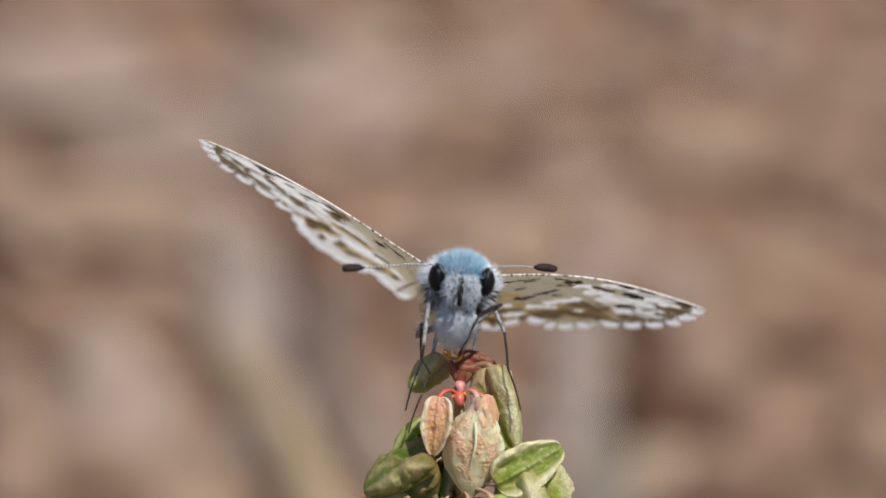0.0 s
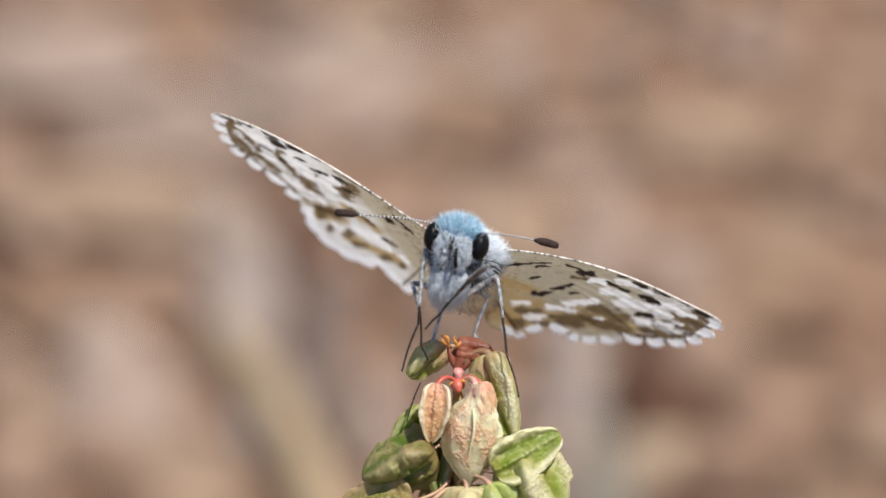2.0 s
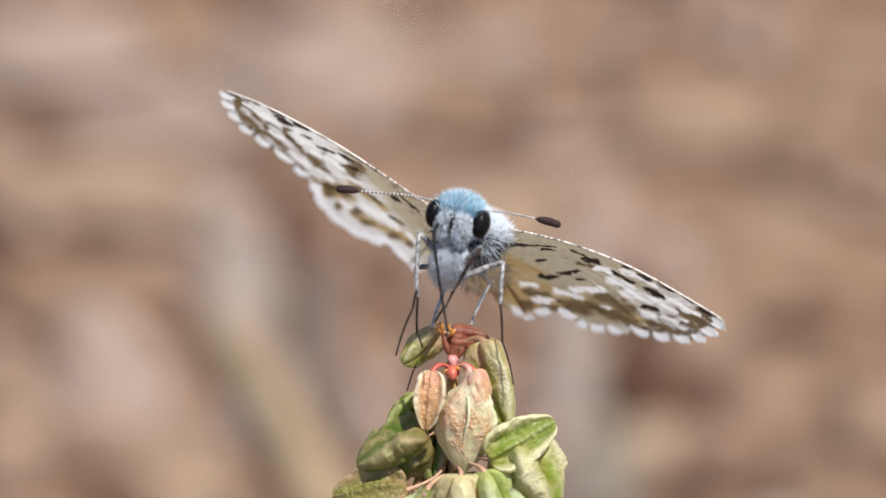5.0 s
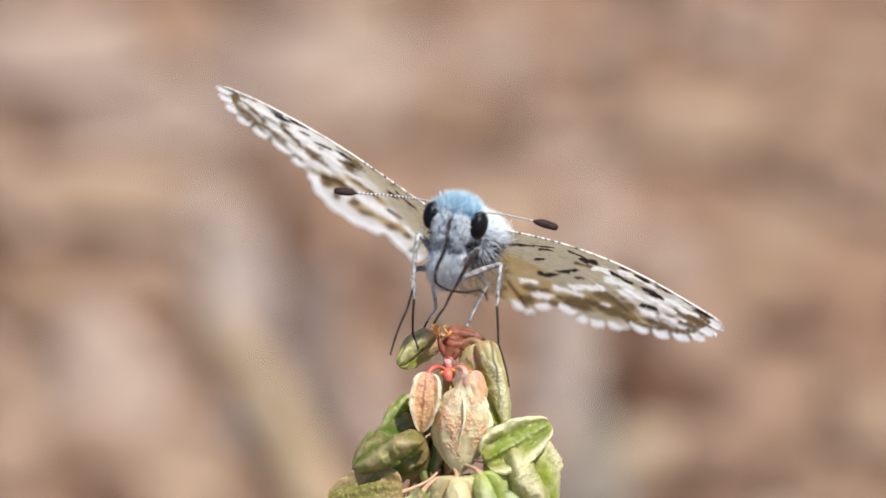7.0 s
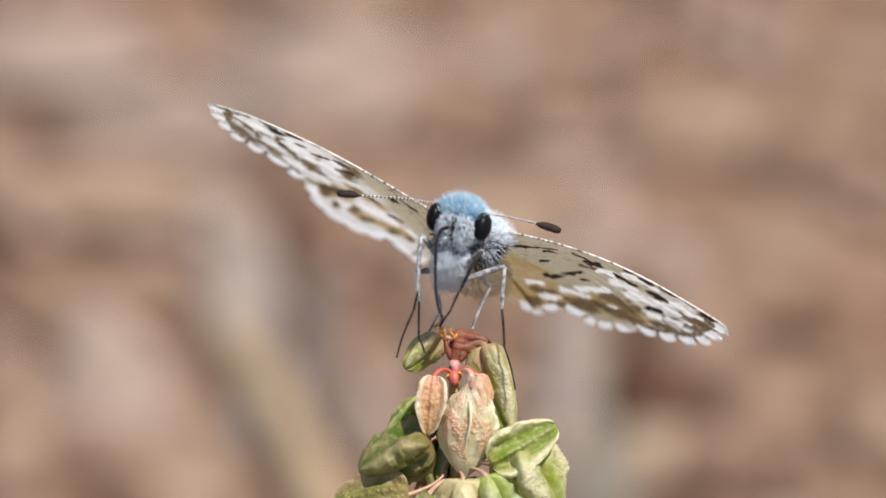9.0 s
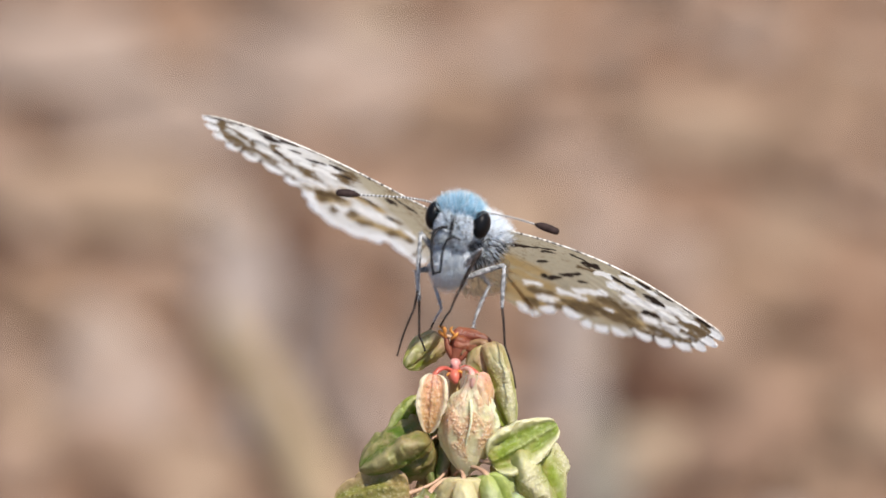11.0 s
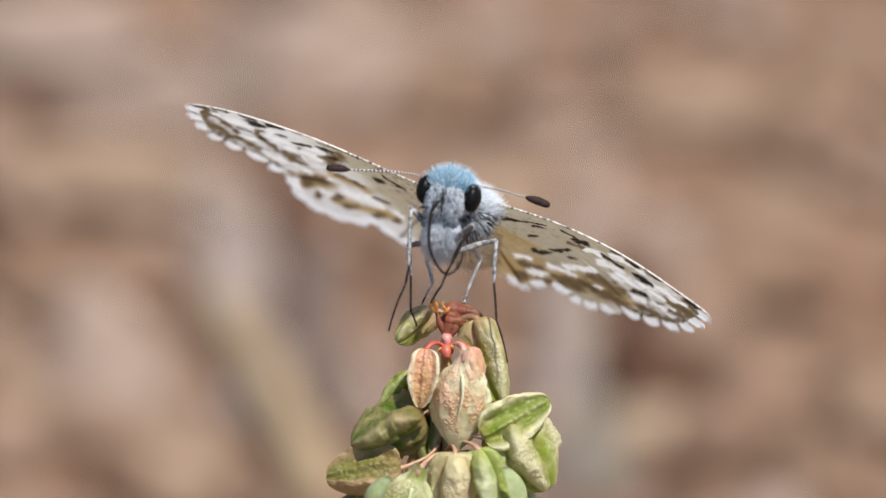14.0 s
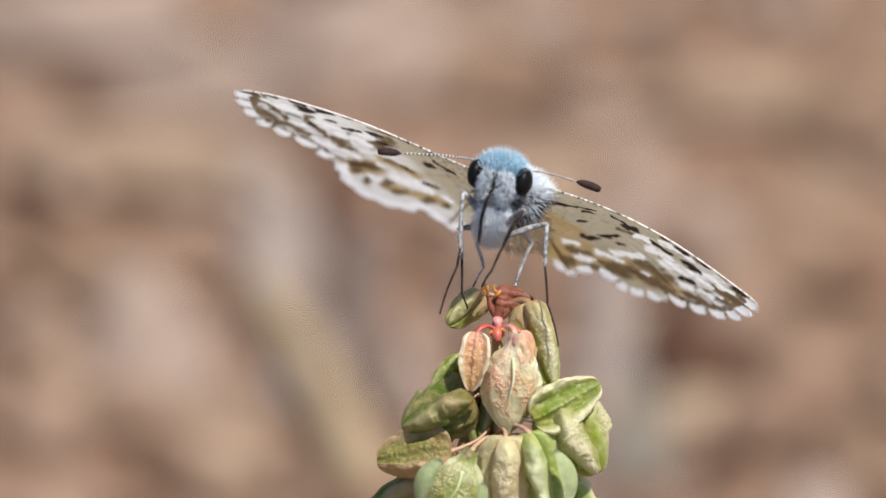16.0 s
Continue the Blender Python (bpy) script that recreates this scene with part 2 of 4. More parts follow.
LEG_PALE = plain_material("pale_leg_scales", (0.22, 0.21, 0.21), (0.55, 0.55, 0.56), 3500.0, 0.7)
LEG_DARK = plain_material("dark_foot_scales", (0.010, 0.007, 0.006), (0.060, 0.044, 0.038), 4000.0, 0.8, 0.05)


# ---- mesh helpers, all in millimetres ----
def mesh_of(name, verts, faces, mat, attrs=(), smooth=True):
    me = bpy.data.meshes.new(name)
    me.from_pydata((np.asarray(verts, float) * MM).tolist(), [], [list(map(int, f)) for f in faces])
    me.materials.append(mat)
    for key, values in attrs:
        me.attributes.new(key, "FLOAT", "POINT").data.foreach_set("value", np.asarray(values, np.float32))
    if smooth:
        me.polygons.foreach_set("use_smooth", [True] * len(me.polygons))
    me.update()
    return me


def part(name, data, parent, label=""):
    ob = new(name, data)
    ob.parent = parent
    return tagged(ob, label)


def grid_faces(rows, cols, wrap=True):
    f = []
    for i in range(rows - 1):
        for j in range(cols if wrap else cols - 1):
            k = (j + 1) % cols
            f.append((i * cols + j, i * cols + k, (i + 1) * cols + k, (i + 1) * cols + j))
    return f


def tube(points, radii, sides=8):
    """A round stalk through the points, closed at both ends."""
    pts = [Vector(p) for p in points]
    v, up = [], Vector((0.13, 0.31, 0.94))
    for i, p in enumerate(pts):
        d = (pts[min(i + 1, len(pts) - 1)] - pts[max(i - 1, 0)]).normalized()
        a = d.cross(up)
        a = (a if a.length > 1e-4 else d.cross(Vector((1, 0, 0)))).normalized()
        b = d.cross(a)
        v += [p + (a * math.cos(q) + b * math.sin(q)) * radii[i] for q in (2 * math.pi * j / sides for j in range(sides))]
    f = grid_faces(len(pts), sides)
    f += [tuple(range(sides))[::-1], tuple(range((len(pts) - 1) * sides, len(pts) * sides))]
    return v, f


def curve_points(ctrl, n):
    """A smooth line through the given points (Catmull-Rom)."""
    c = [Vector(p) for p in ctrl]
    c = [2 * c[0] - c[1]] + c + [2 * c[-1] - c[-2]]
    out = []
    for i in range(n):
        s = i / (n - 1) * (len(c) - 3)
        k = min(int(s), len(c) - 4)
        u = s - k
        a, b, d, e = c[k:k + 4]
        out.append(0.5 * ((2 * b) + (d - a) * u + (2 * a - 5 * b + 4 * d - e) * u * u + (3 * b - a - 3 * d + e) * u ** 3))
    return out


def ball(c, r, rings=20, sides=28, rough=0.0, scale=1.0):
    v = []
    for i in range(rings + 1):
        a = math.pi * i / rings
        for j in range(sides):
            q = 2 * math.pi * j / sides
            d = Vector((math.sin(a) * math.cos(q), math.sin(a) * math.sin(q), math.cos(a)))
            k = 1 + rough * noise.fractal(d * scale + Vector(c) * 0.37, 0.9, 2.0, 4)
            v.append((c[0] + r[0] * d.x * k, c[1] + r[1] * d.y * k, c[2] + r[2] * d.z * k))
    return v, grid_faces(rings + 1, sides)


# ---- ground ----
def ground():
    near = np.concatenate([np.linspace(-1.0, -0.12, 12)[:-1], np.linspace(-0.12, 0.12, 97), np.linspace(0.12, 1.0, 12)[1:]])
    far = np.array([1.3, 2, 3.5, 6, 12, 30, 80, 250, 800])
    xs = np.concatenate([-far[::-1], near, far])
    ys = np.concatenate([-far[::-1], np.linspace(-1.0, 0.0, 11)[:-1], np.linspace(0.0, 0.4, 161), np.linspace(0.4, 4.0, 16)[1:], 4 + far])
    v = []
    for y in ys:
        for x in xs:
            z = 0.0012 * noise.fractal(Vector((x * 40, y * 40, 0)), 1.0, 2.0, 4) - 0.001 if abs(x) < 3 and -2 < y < 6 else 0.0
            v.append((x / MM, y / MM, z / MM))
    me = mesh_of("ground", v, grid_faces(len(ys), len(xs), False), SOIL)
    tagged(new("ground", me), "dry reddish-brown desert soil, far out of focus", "ground", kind="structure")


ground()


def rock(x, y, sx, sy, sz, mat, label, seed, turn=0.0):
    """A worn stone, half sunk in the soil; sizes in millimetres."""
    v, f = ball((seed * 3.1, 0, 0), (sx, sy, sz), 18, 26, 0.35, 1.3)
    v = [(a - seed * 3.1, b, c) for a, b, c in v]
    ob = new("stone", mesh_of("stone", v, f, mat))
    ob.matrix_world = pose(x, y, sz * MM * 0.35, 0, 0, turn)
    return tagged(ob, label, "stone", "stones on the desert soil")


def stalk_on_ground(a, b, r, mat, name, label):
    pts = curve_points([a, tuple((p + q) / 2 + d for p, q, d in zip(a, b, (1, 0, 1))), b], 14)
    v, f = tube(pts, [r * (1 - 0.25 * i / 13) for i in range(14)], 10)
    ob = new(name, mesh_of(name, v, f, mat))
    return tagged(ob, label, "dry stalk")


def gravel(count, seed):
    """Loose pebbles strewn over the soil behind the plant."""
    rng = np.random.RandomState(seed)
    v, f = [], []
    for i in range(count):
        x, y = rng.uniform(-0.075, 0.075), rng.uniform(0.07, 0.31)
        r = rng.uniform(0.9, 2.4) * (1.8 if rng.rand() < 0.2 else 1.0)
        bv, bf = ball((i * 1.7, 0, 0), (r * rng.uniform(0.8, 1.5), r * rng.uniform(0.8, 1.3), r * rng.uniform(0.5, 0.95)), 6, 9, 0.3, 1.2)
        k = len(v)
        v += [(a - i * 1.7 + x / MM, b + y / MM, c + r * 0.3) for a, b, c in bv]
        f += [tuple(q + k for q in g) for g in bf]
    ob = new("gravel", mesh_of("gravel", v, f, GRAVEL))
    tagged(ob, "loose brown, tan and pale pebbles on dry soil", "gravel", kind="stuff")


gravel(900, 8)

# place in metres, half width and half depth in millimetres
STONES = [
    (-0.0301, 0.1596, 6.0, 7.7, PALE), (-0.0369, 0.1558, 4.1, 6.8, TAN), (-0.0187, 0.1764, 3.6, 11.4, LILAC), (-0.0116, 0.1687, 2.7, 15.5, DUSK), (-0.0136, 0.1833, 2.6, 5.2, RED),
    (0.0118, 0.1697, 2.7, 17.3, LILAC), (0.0182, 0.1637, 4.6, 15.5, RED), (0.0133, 0.1510, 3.2, 8.2, MOSS), (0.0346, 0.2018, 5.9, 7.5, BROWN), (0.0009, 0.2072, 5.5, 6.1, BROWN),
    (-0.0132, 0.2104, 9.5, 9.5, PALE), (-0.0272, 0.2051, 9.6, 5.1, PALE), (-0.0400, 0.2159, 11.4, 6.7, PALE), (-0.0314, 0.1917, 11.2, 5.7, TAN), (0.0049, 0.2175, 4.8, 3.3, PALE),
    (-0.0057, 0.1596, 3.1, 7.7, PALE)]
MORE_STONES = [
    (0.0278, 0.1606, 5.6, 5.1, BROWN), (0.0330, 0.1449, 4.6, 5.7, BROWN), (0.0236, 0.2039, 8.3, 5.2, TAN), (-0.0340, 0.1748, 7.1, 4.2, BROWN), (-0.0220, 0.1907, 3.1, 5.3, LILAC),
    (0.0050, 0.1871, 5.4, 7.2, TAN), (-0.0160, 0.1599, 3.1, 7.2, LILAC), (-0.0231, 0.1478, 5.5, 6.7, TAN), (0.0307, 0.1866, 4.6, 3.8, TAN), (0.0087, 0.1516, 2.9, 10.8, DUSK),
    (0.0143, 0.1896, 2.5, 10.0, PALE), (-0.0135, 0.1930, 2.2, 4.0, RED), (0.0376, 0.2113, 3.9, 5.9, BROWN), (0.0275, 0.1780, 7.0, 7.0, BROWN), (0.0234, 0.1717, 3.6, 6.6, DUSK),
    (0.0376, 0.1575, 3.0, 6.2, TAN), (-0.0321, 0.2203, 3.0, 3.2, BROWN)]
LABELS = {PALE: "pale pinkish-grey stone sunk flat in dry soil", TAN: "tan stone sunk flat in dry soil", RED: "dark reddish-brown stone in dry soil", BROWN: "low brown stone in dry soil",
          LILAC: "greyish-pink stone sunk flat in dry soil", DUSK: "dark brownish-grey stone in dry soil", MOSS: "grey-green lichened stone in dry soil"}
for i, (x, y, w, h, mat) in enumerate(STONES + MORE_STONES):
    rock(x, y, w, h, 0.4 * min(w, h), mat, LABELS[mat], i + 1, 4.0 * math.sin(i * 2.3))
stalk_on_ground((-10.3, 140.6, 1.3), (-20.6, 170.6, 1.2), 2.3, STRAW, "dry_stalk", "thick straw-yellow dry stalk lying on the soil")
stalk_on_ground((16.6, 170.7, 0.6), (39.2, 149.9, 0.6), 0.8, BROWN, "twig", "thin dark brown twig lying on the soil")


# ---- the seed spike ----
spike = tagged(new("seed_spike"), "spike of pink and green winged seed pods, red tip", "plant")
spike.matrix_world = FRAME


def smooth(a, b, x):
    k = max(0.0, min(1.0, (x - a) / (b - a)))
    return k * k * (3 - 2 * k)


NECKED = ((0, .10, .18, .28, .42, .56, .70, .84, .95, 1), (.20, .22, .34, .70, .92, 1, .88, .62, .28, .06))


def pod_mesh(name, length, width, mat, seed, wings=3, wing=0.55, flat=0.8, bend=0.12, blush=0.6, phase=0.0, full=0.52, pale=0.7, pebble=0.0, valve=False, neck=False, boat=False, seam=0.0):
    """A husk that hangs from its stalk end along -z, its broad face towards -y: lobes with crests and seams between, or a flat heart-shaped valve."""
    rows, cols = 60, 120
    rng = random.Random(seed)
    off = Vector((rng.uniform(0, 50), rng.uniform(0, 50), rng.uniform(0, 50)))
    v, rim, red, grain = [], [], [], []
    for i in range(rows):
        u = i / (rows - 1)
        body = (math.sin(math.pi * u ** (0.92 if valve else 0.78)) ** full) if 0 < u < 1 else 0.0
        body = body * (1 - 0.2 * u) + 0.06 * (1 - u)
        if neck:
            body = float(np.interp([u - 0.03, u, u + 0.03], *NECKED).mean())
        for j in range(cols):
            q = 2 * math.pi * j / cols
            bump = noise.fractal(Vector((math.cos(q) * 1.7, math.sin(q) * 1.7, u * 4)) + off, 0.9, 2.0, 4)
            notch = noise.noise(Vector((u * 26, math.cos(q) * 3, 8)) + off)
            frill = noise.noise(Vector((u * 9, math.cos(q) * 2, 3)) + off)
            if valve:
                cx, sn = math.cos(q), math.sin(q)
                edge = smooth(0.62, 0.95, abs(cx))
                r = 0.5 * width * body
                x = cx * r * (1 + (0.14 * frill + 0.07 * notch) * edge + 0.03 * bump)
                y = sn * r * flat * (1 - 0.45 * edge) * (1 + 0.10 * bump) + bend * length * math.sin(math.pi * u) * 0.6 + 0.22 * width * edge * body * (0.5 + 0.6 * frill)
                inside = smooth(-0.1, -0.4, sn) * smooth(0.12, 0.25, u) * smooth(0.97, 0.72, u + abs(cx) * 0.25) * (1 - edge)
                rim.append(max(0.0, min(1.0, pale * (edge + 0.5 * smooth(0.75, 0.95, u) + 0.75 * smooth(0.12, 0.19, u) * smooth(0.40, 0.27, u)) + 0.2 * bump)))
                grain.append(pebble * inside * smooth(-0.35, 0.25, bump))
            elif boat:
                # an open husk: thick lips round a hollow with a ridge along its floor
                cx, sn = math.cos(q), math.sin(q)
                lip = smooth(0.45, 0.88, abs(cx))
                r = 0.5 * width * body
                x = cx * r * (1 + (0.10 * frill + 0.02 * notch) * lip + 0.03 * bump)
                crest = math.exp(-(cx / 0.13) ** 2)
                hollow = 0.44 * lip * (1 + 0.25 * frill) + 0.20 * crest * (1 + 0.6 * notch)
                if sn < 0:
                    y = -r * (0.30 * abs(sn) ** 0.5 + hollow - 0.14 * bump)
                else:
                    y = r * (flat * sn - hollow * (1 - sn) + 0.08 * bump)
                y += bend * length * math.sin(math.pi * u) * 0.6
                rim.append(max(0.0, min(1.0, pale * (1.1 * lip * (0.95 + 0.25 * frill) + 0.25 * crest * smooth(0.1, 0.3, u)) + 0.2 * bump)))
                grain.append(pebble * (1 - lip) * (1 if sn < 0 else 0.4))
            else:
                c = abs(math.cos(wings * (q - phase) / 2))
                ridge, lobe = c ** 16, c ** 0.75
                r = 0.5 * width * body * (0.27 + 0.62 * lobe + 0.26 * wing * ridge * (1 + 0.7 * frill + 0.2 * notch) + 0.13 * bump)
                sway = 0.05 * width * math.sin(u * 9 + seed) * ridge
                x = math.cos(q) * r - math.sin(q) * sway
                y = (math.sin(q) * r + math.cos(q) * sway) * flat + bend * length * math.sin(math.pi * u) * 0.6
                rim.append(max(0.0, min(1.0, pale * (0.75 * smooth(0.80, 0.985, c) + 0.3 * smooth(0.35, 0.85, c)) + 0.3 * bump)) * min(1.0, u * 4))
                grain.append(pebble * smooth(0.55, 0.8, c) * smooth(0.1, 0.3, u))
            v.append((x, y, -u * length + 0.04 * length * bump * math.sin(math.pi * u)))
            red.append(max(0.0, min(1.0, (seam * smooth(0.5, 0.15, c) * min(1.0, u * 5) if seam else 0.0) + blush * 1.25 - u * 0.75 + 0.32 * bump - (0.36 * math.cos(q) if valve else 0.0))))
    return mesh_of(name, v, grid_faces(rows, cols), mat, (("rim", rim), ("blush", red), ("pebble", grain)))


def husk_attrs(n, rim, red):
    return (("rim", [rim] * n), ("blush", [red] * n), ("pebble", [0.0] * n))


def seed_pod(x, y, z, tilt, lean, turn, length, width, mat, seed, label="", rib=0.0, stalk_to=None, stalk_r=1.0, flaps=(), stalk=None, **shape):
    """A pod whose stalk end is at (x, y, z); tilt turns it in the picture's plane, lean tips its end to the viewer."""
    ob = part("seed_pod", pod_mesh("seed_pod", length, width, mat, seed, **shape), spike, label)
    turned = pose(0, 0, 0, 0, tilt, 0) @ pose(0, 0, 0, lean, 0, 0) @ pose(0, 0, 0, 0, 0, turn)
    ob.matrix_basis = pose(x * MM, y * MM, z * MM) @ turned
    if rib:
        pts = [(0.03 * width * math.sin(u * 5), -rib * width * 0.83 * math.sin(math.pi * (0.08 + u * 0.84)) ** 0.6, -length * (0.24 + 0.50 * u)) for u in
               (i / 13 for i in range(14))]
        tv, tf = tube(pts, [0.026 * width * (1 - 0.7 * i / 13) for i in range(14)], 9)
        part("rib", mesh_of("rib", tv, tf, mat, husk_attrs(len(tv), 0.95, 0.1)), ob)
    for side, top, size in flaps:
        # a thin curled flap along one edge
        fv, rows, cols = [], 12, 8
        for face in (0.0, 0.07):
            for i in range(rows):
                u = i / (rows - 1)
                for j in range(cols):
                    w = j / (cols - 1)
                    reach = size * math.sin(math.pi * (0.06 + 0.88 * u)) ** 0.7
                    px = side * (0.30 * width + reach * math.sin(w * 1.9))
                    fv.append((px, -0.36 * width - reach * 0.45 * math.cos(w * 2.6) + face, -top - 0.55 * length * u - 0.15 * w))
        k = rows * cols
        ff = grid_faces(rows, cols, False) + [tuple(q + k for q in reversed(f)) for f in grid_faces(rows, cols, False)]
        loop = [j for j in range(cols)] + [i * cols + cols - 1 for i in range(1, rows)] + [(rows - 1) * cols + j for j in range(cols - 2, -1, -1)] + [i * cols for i in range(rows - 2, 0, -1)]
        ff += [(a, b, b + k, a + k) for a, b in zip(loop, loop[1:] + loop[:1])]
        part("flap", mesh_of("flap", fv, ff, FLAP, husk_attrs(len(fv), 0.3, 0.0)), ob)
    if stalk_to:
        a = turned.inverted() @ (Vector(stalk_to) - Vector((x, y, z)))
        pts = curve_points([a, a * 0.5 + Vector((0.05, 0.05, 0.30)), (0, 0, 0), (0, 0, -0.15 * length)], 10)
        tv, tf = tube(pts, [0.58 * k * stalk_r for k in (0.15, 0.14, 0.14, 0.15, 0.17, 0.20, 0.24, 0.27, 0.25, 0.15)], 9)
        part("pedicel", mesh_of("pedicel", tv, tf, stalk or PEDICEL, husk_attrs(len(tv), 0.0, 0.9)), ob)
    return ob


# stem, from the node to the soil
stem_line = curve_points([(0.0, 1.0, 0.4), (0.1, 1.4, -4), (0.3, 1.8, -9), (0.0, 3.0, -16), (-1, 12, -35), (-3, 38, -68), (-5, 69.5, -100)], 40)
sv, sf = tube(stem_line, [0.28 + 0.012 * i for i in range(40)], 10)
part("stem", mesh_of("stem", sv, sf, STALK), spike, "slender brownish-green stem")

seed_pod(0.95, -1.0, 0.0, 4, 13, 0, 5.6, 3.45, POD_PINK, 1, "heart-shaped pink and cream seed pod with a raised rib", 0.30, (0.1, 0.2, 0.0), 1.2, stalk=POD_PINK, valve=True, neck=True, flat=0.62, blush=0.32, full=0.62, pale=0.95, pebble=1.0)
seed_pod(-1.05, -0.35, 0.0, 6, 6, 0, 3.2, 1.75, POD_ORANGE, 2, "small orange-pink seed pod", 0.0, (0.0, 0.2, 0.0), stalk=NODE_RED, boat=True, blush=0.5, bend=-0.1, flat=1.1, pale=0.9, pebble=0.55, full=0.42)
seed_pod(1.6, 0.5, 1.6, -17, 3, 0, 4.7, 2.9, POD_LIGHT, 3, "tall pink-edged green seed pod", 0.0, (0.3, 0.5, 1.0), 1.7, seam=0.35, stalk=POD_BRONZE, wing=0.45, blush=0.5, phase=0.96, pebble=0.6, flat=0.9, pale=0.9, full=0.34)
seed_pod(-0.75, 1.8, 2.0, 48, -8, 20, 2.55, 2.15, POD_LIGHT, 4, "", 0.0, (0.1, 1.2, 1.4), wing=0.45, blush=0.62, pale=0.4, full=0.4)
seed_pod(-0.15, 0.75, 1.75, -84, 4, 10, 2.2, 1.75, POD_RED, 5, "red-brown budding seed pod", 0.0, (0.1, 1.2, 1.2), wing=0.2, full=0.4, blush=0.7, pale=0.4)
seed_pod(1.9, -0.5, -4.7, -119, 6, 0, 4.1, 2.7, POD_GREEN, 6, "pale green seed pod with an open folded rim", 0.0, (0.3, 0.8, -3.9), boat=True, pebble=0.2, flat=0.9, blush=0.12, pale=1.0, full=0.36, bend=0.05)
seed_pod(3.2, 0.5, -3.9, -31, 4, 0, 4.3, 4.1, POD_LIGHT, 7, "", 0.0, (0.5, 1.0, -4.2), wing=0.9, phase=0.40, seam=0.3, blush=0.25, flat=0.9, pale=0.9, pebble=0.6, full=0.38, bend=-0.04)
seed_pod(-1.25, 0.5, -3.45, 64, 5, -15, 4.2, 3.7, POD_DEEP_SHADED, 8, "deep green seed pod with shade put into its colour", 0.0, (-0.1, 1.0, -3.2), wing=0.8, phase=0.75, blush=0.34, flat=1.0, pale=0.5, full=0.38, bend=0.0)
seed_pod(-1.6, 2.0, -1.4, 48, -6, 5, 2.6, 2.1, POD_GREEN, 9, "", 0.0, (0.0, 1.4, -1.8), wing=0.4, blush=0.1, pale=0.3)
seed_pod(-2.35, -0.1, -6.35, 82, 8, -40, 4.1, 2.9, POD_BRONZE, 10, "dark green seed pod with a brown rim", 0.0, (-0.4, 0.8, -5.2), boat=True, blush=0.4, full=0.34, flat=1.0, pale=0.8, bend=0.0, pebble=0.3)
seed_pod(-1.3, -1.6, -6.2, 24, 16, 0, 5.0, 3.9, POD_MINT, 11, "pale green leaf-like seed pod with curled flaps", 0.30, (-0.3, 0.6, -5.6), 1.0, ((-1, 0.7, 1.0), (1, 0.9, 0.8)), valve=True, neck=True, flat=0.6, blush=0.15, full=0.6, pale=0.8, pebble=0.8)
seed_pod(0.5, -1.5, -5.5, 2, 12, 0, 5.0, 3.6, POD_CREAM, 12, "cream pebbled seed pod with green seams", 0.0, (0.0, 0.6, -5.4), wing=0.5, seam=0.9, blush=0.15, phase=0.55, flat=1.0, pale=1.0, pebble=1.0, full=0.42)
seed_pod(1.7, -1.1, -5.3, -16, 12, 0, 5.2, 3.2, POD_MINT, 13, "", 0.0, (0.3, 0.7, -5.2), 1.0, ((1, 1.0, 0.9),), wing=0.6, seam=0.0, blush=0.0, phase=0.35, flat=1.0, pale=1.0)
seed_pod(-3.2, 1.4, -8.0, 62, 4, 15, 4.6, 3.0, POD_DEEP_SHADED, 14, "", 0.0, (-0.2, 1.6, -8.4), wing=0.5, blush=0.2)
seed_pod(3.0, 1.2, -7.6, -30, 5, 5, 4.8, 3.0, POD_GREEN, 15, "", 0.0, (0.4, 1.6, -8.0), wing=0.5, blush=0.1)
# next two: filler pods added behind the middle, coloured dark for the shaded hollow
seed_pod(-0.2, 2.6, -2.4, 10, -20, 70, 4.4, 2.8, POD_DEEP_SHADED, 16, "", 0.0, (0.1, 1.6, -2.6), wing=0.4, blush=0.3)
seed_pod(0.6, 2.7, -5.6, -24, -20, 20, 4.6, 3.0, POD_DEEP_SHADED, 17, "", 0.0, (0.2, 1.8, -5.8), wing=0.4, blush=0.2)
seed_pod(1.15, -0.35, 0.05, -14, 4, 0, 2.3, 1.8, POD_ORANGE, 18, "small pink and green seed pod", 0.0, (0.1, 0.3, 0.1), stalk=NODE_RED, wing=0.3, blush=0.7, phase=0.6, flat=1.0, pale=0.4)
# filler pods, browned to draw the shade in the hollow between pods
seed_pod(-0.6, 1.8, -4.6, 30, 8, 0, 3.0, 2.2, POD_DEEP_SHADED, 19, "", 0.0, (0.0, 1.2, -4.4), wing=0.4, blush=0.8)
seed_pod(-0.5, 2.5, -3.4, 14, 4, 0, 4.0, 3.0, POD_DEEP_SHADED, 20, "", 0.0, (0.0, 1.5, -3.2), wing=0.4, blush=0.75, pale=0.3)

zv, zf = tube([(0.0, 0.35, 0.1), (0.02, 0.32, 0.3), (0.05, 0.38, 0.55), (0.06, 0.45, 0.7)], [0.24, 0.27, 0.34, 0.26], 14)
part("collar", mesh_of("collar", zv, zf, COLLAR), spike, "pink collar above the red node")
# the red tip: node, bracts and dried anthers
nv, nf = tube([(0.0, 0.4, -0.42), (0.02, 0.35, -0.2), (0.0, 0.35, 0.05), (0.0, 0.45, 0.3)], [0.2, 0.40, 0.42, 0.26], 14)
part("node", mesh_of("node", nv, nf, NODE_RED), spike, "glossy red node")
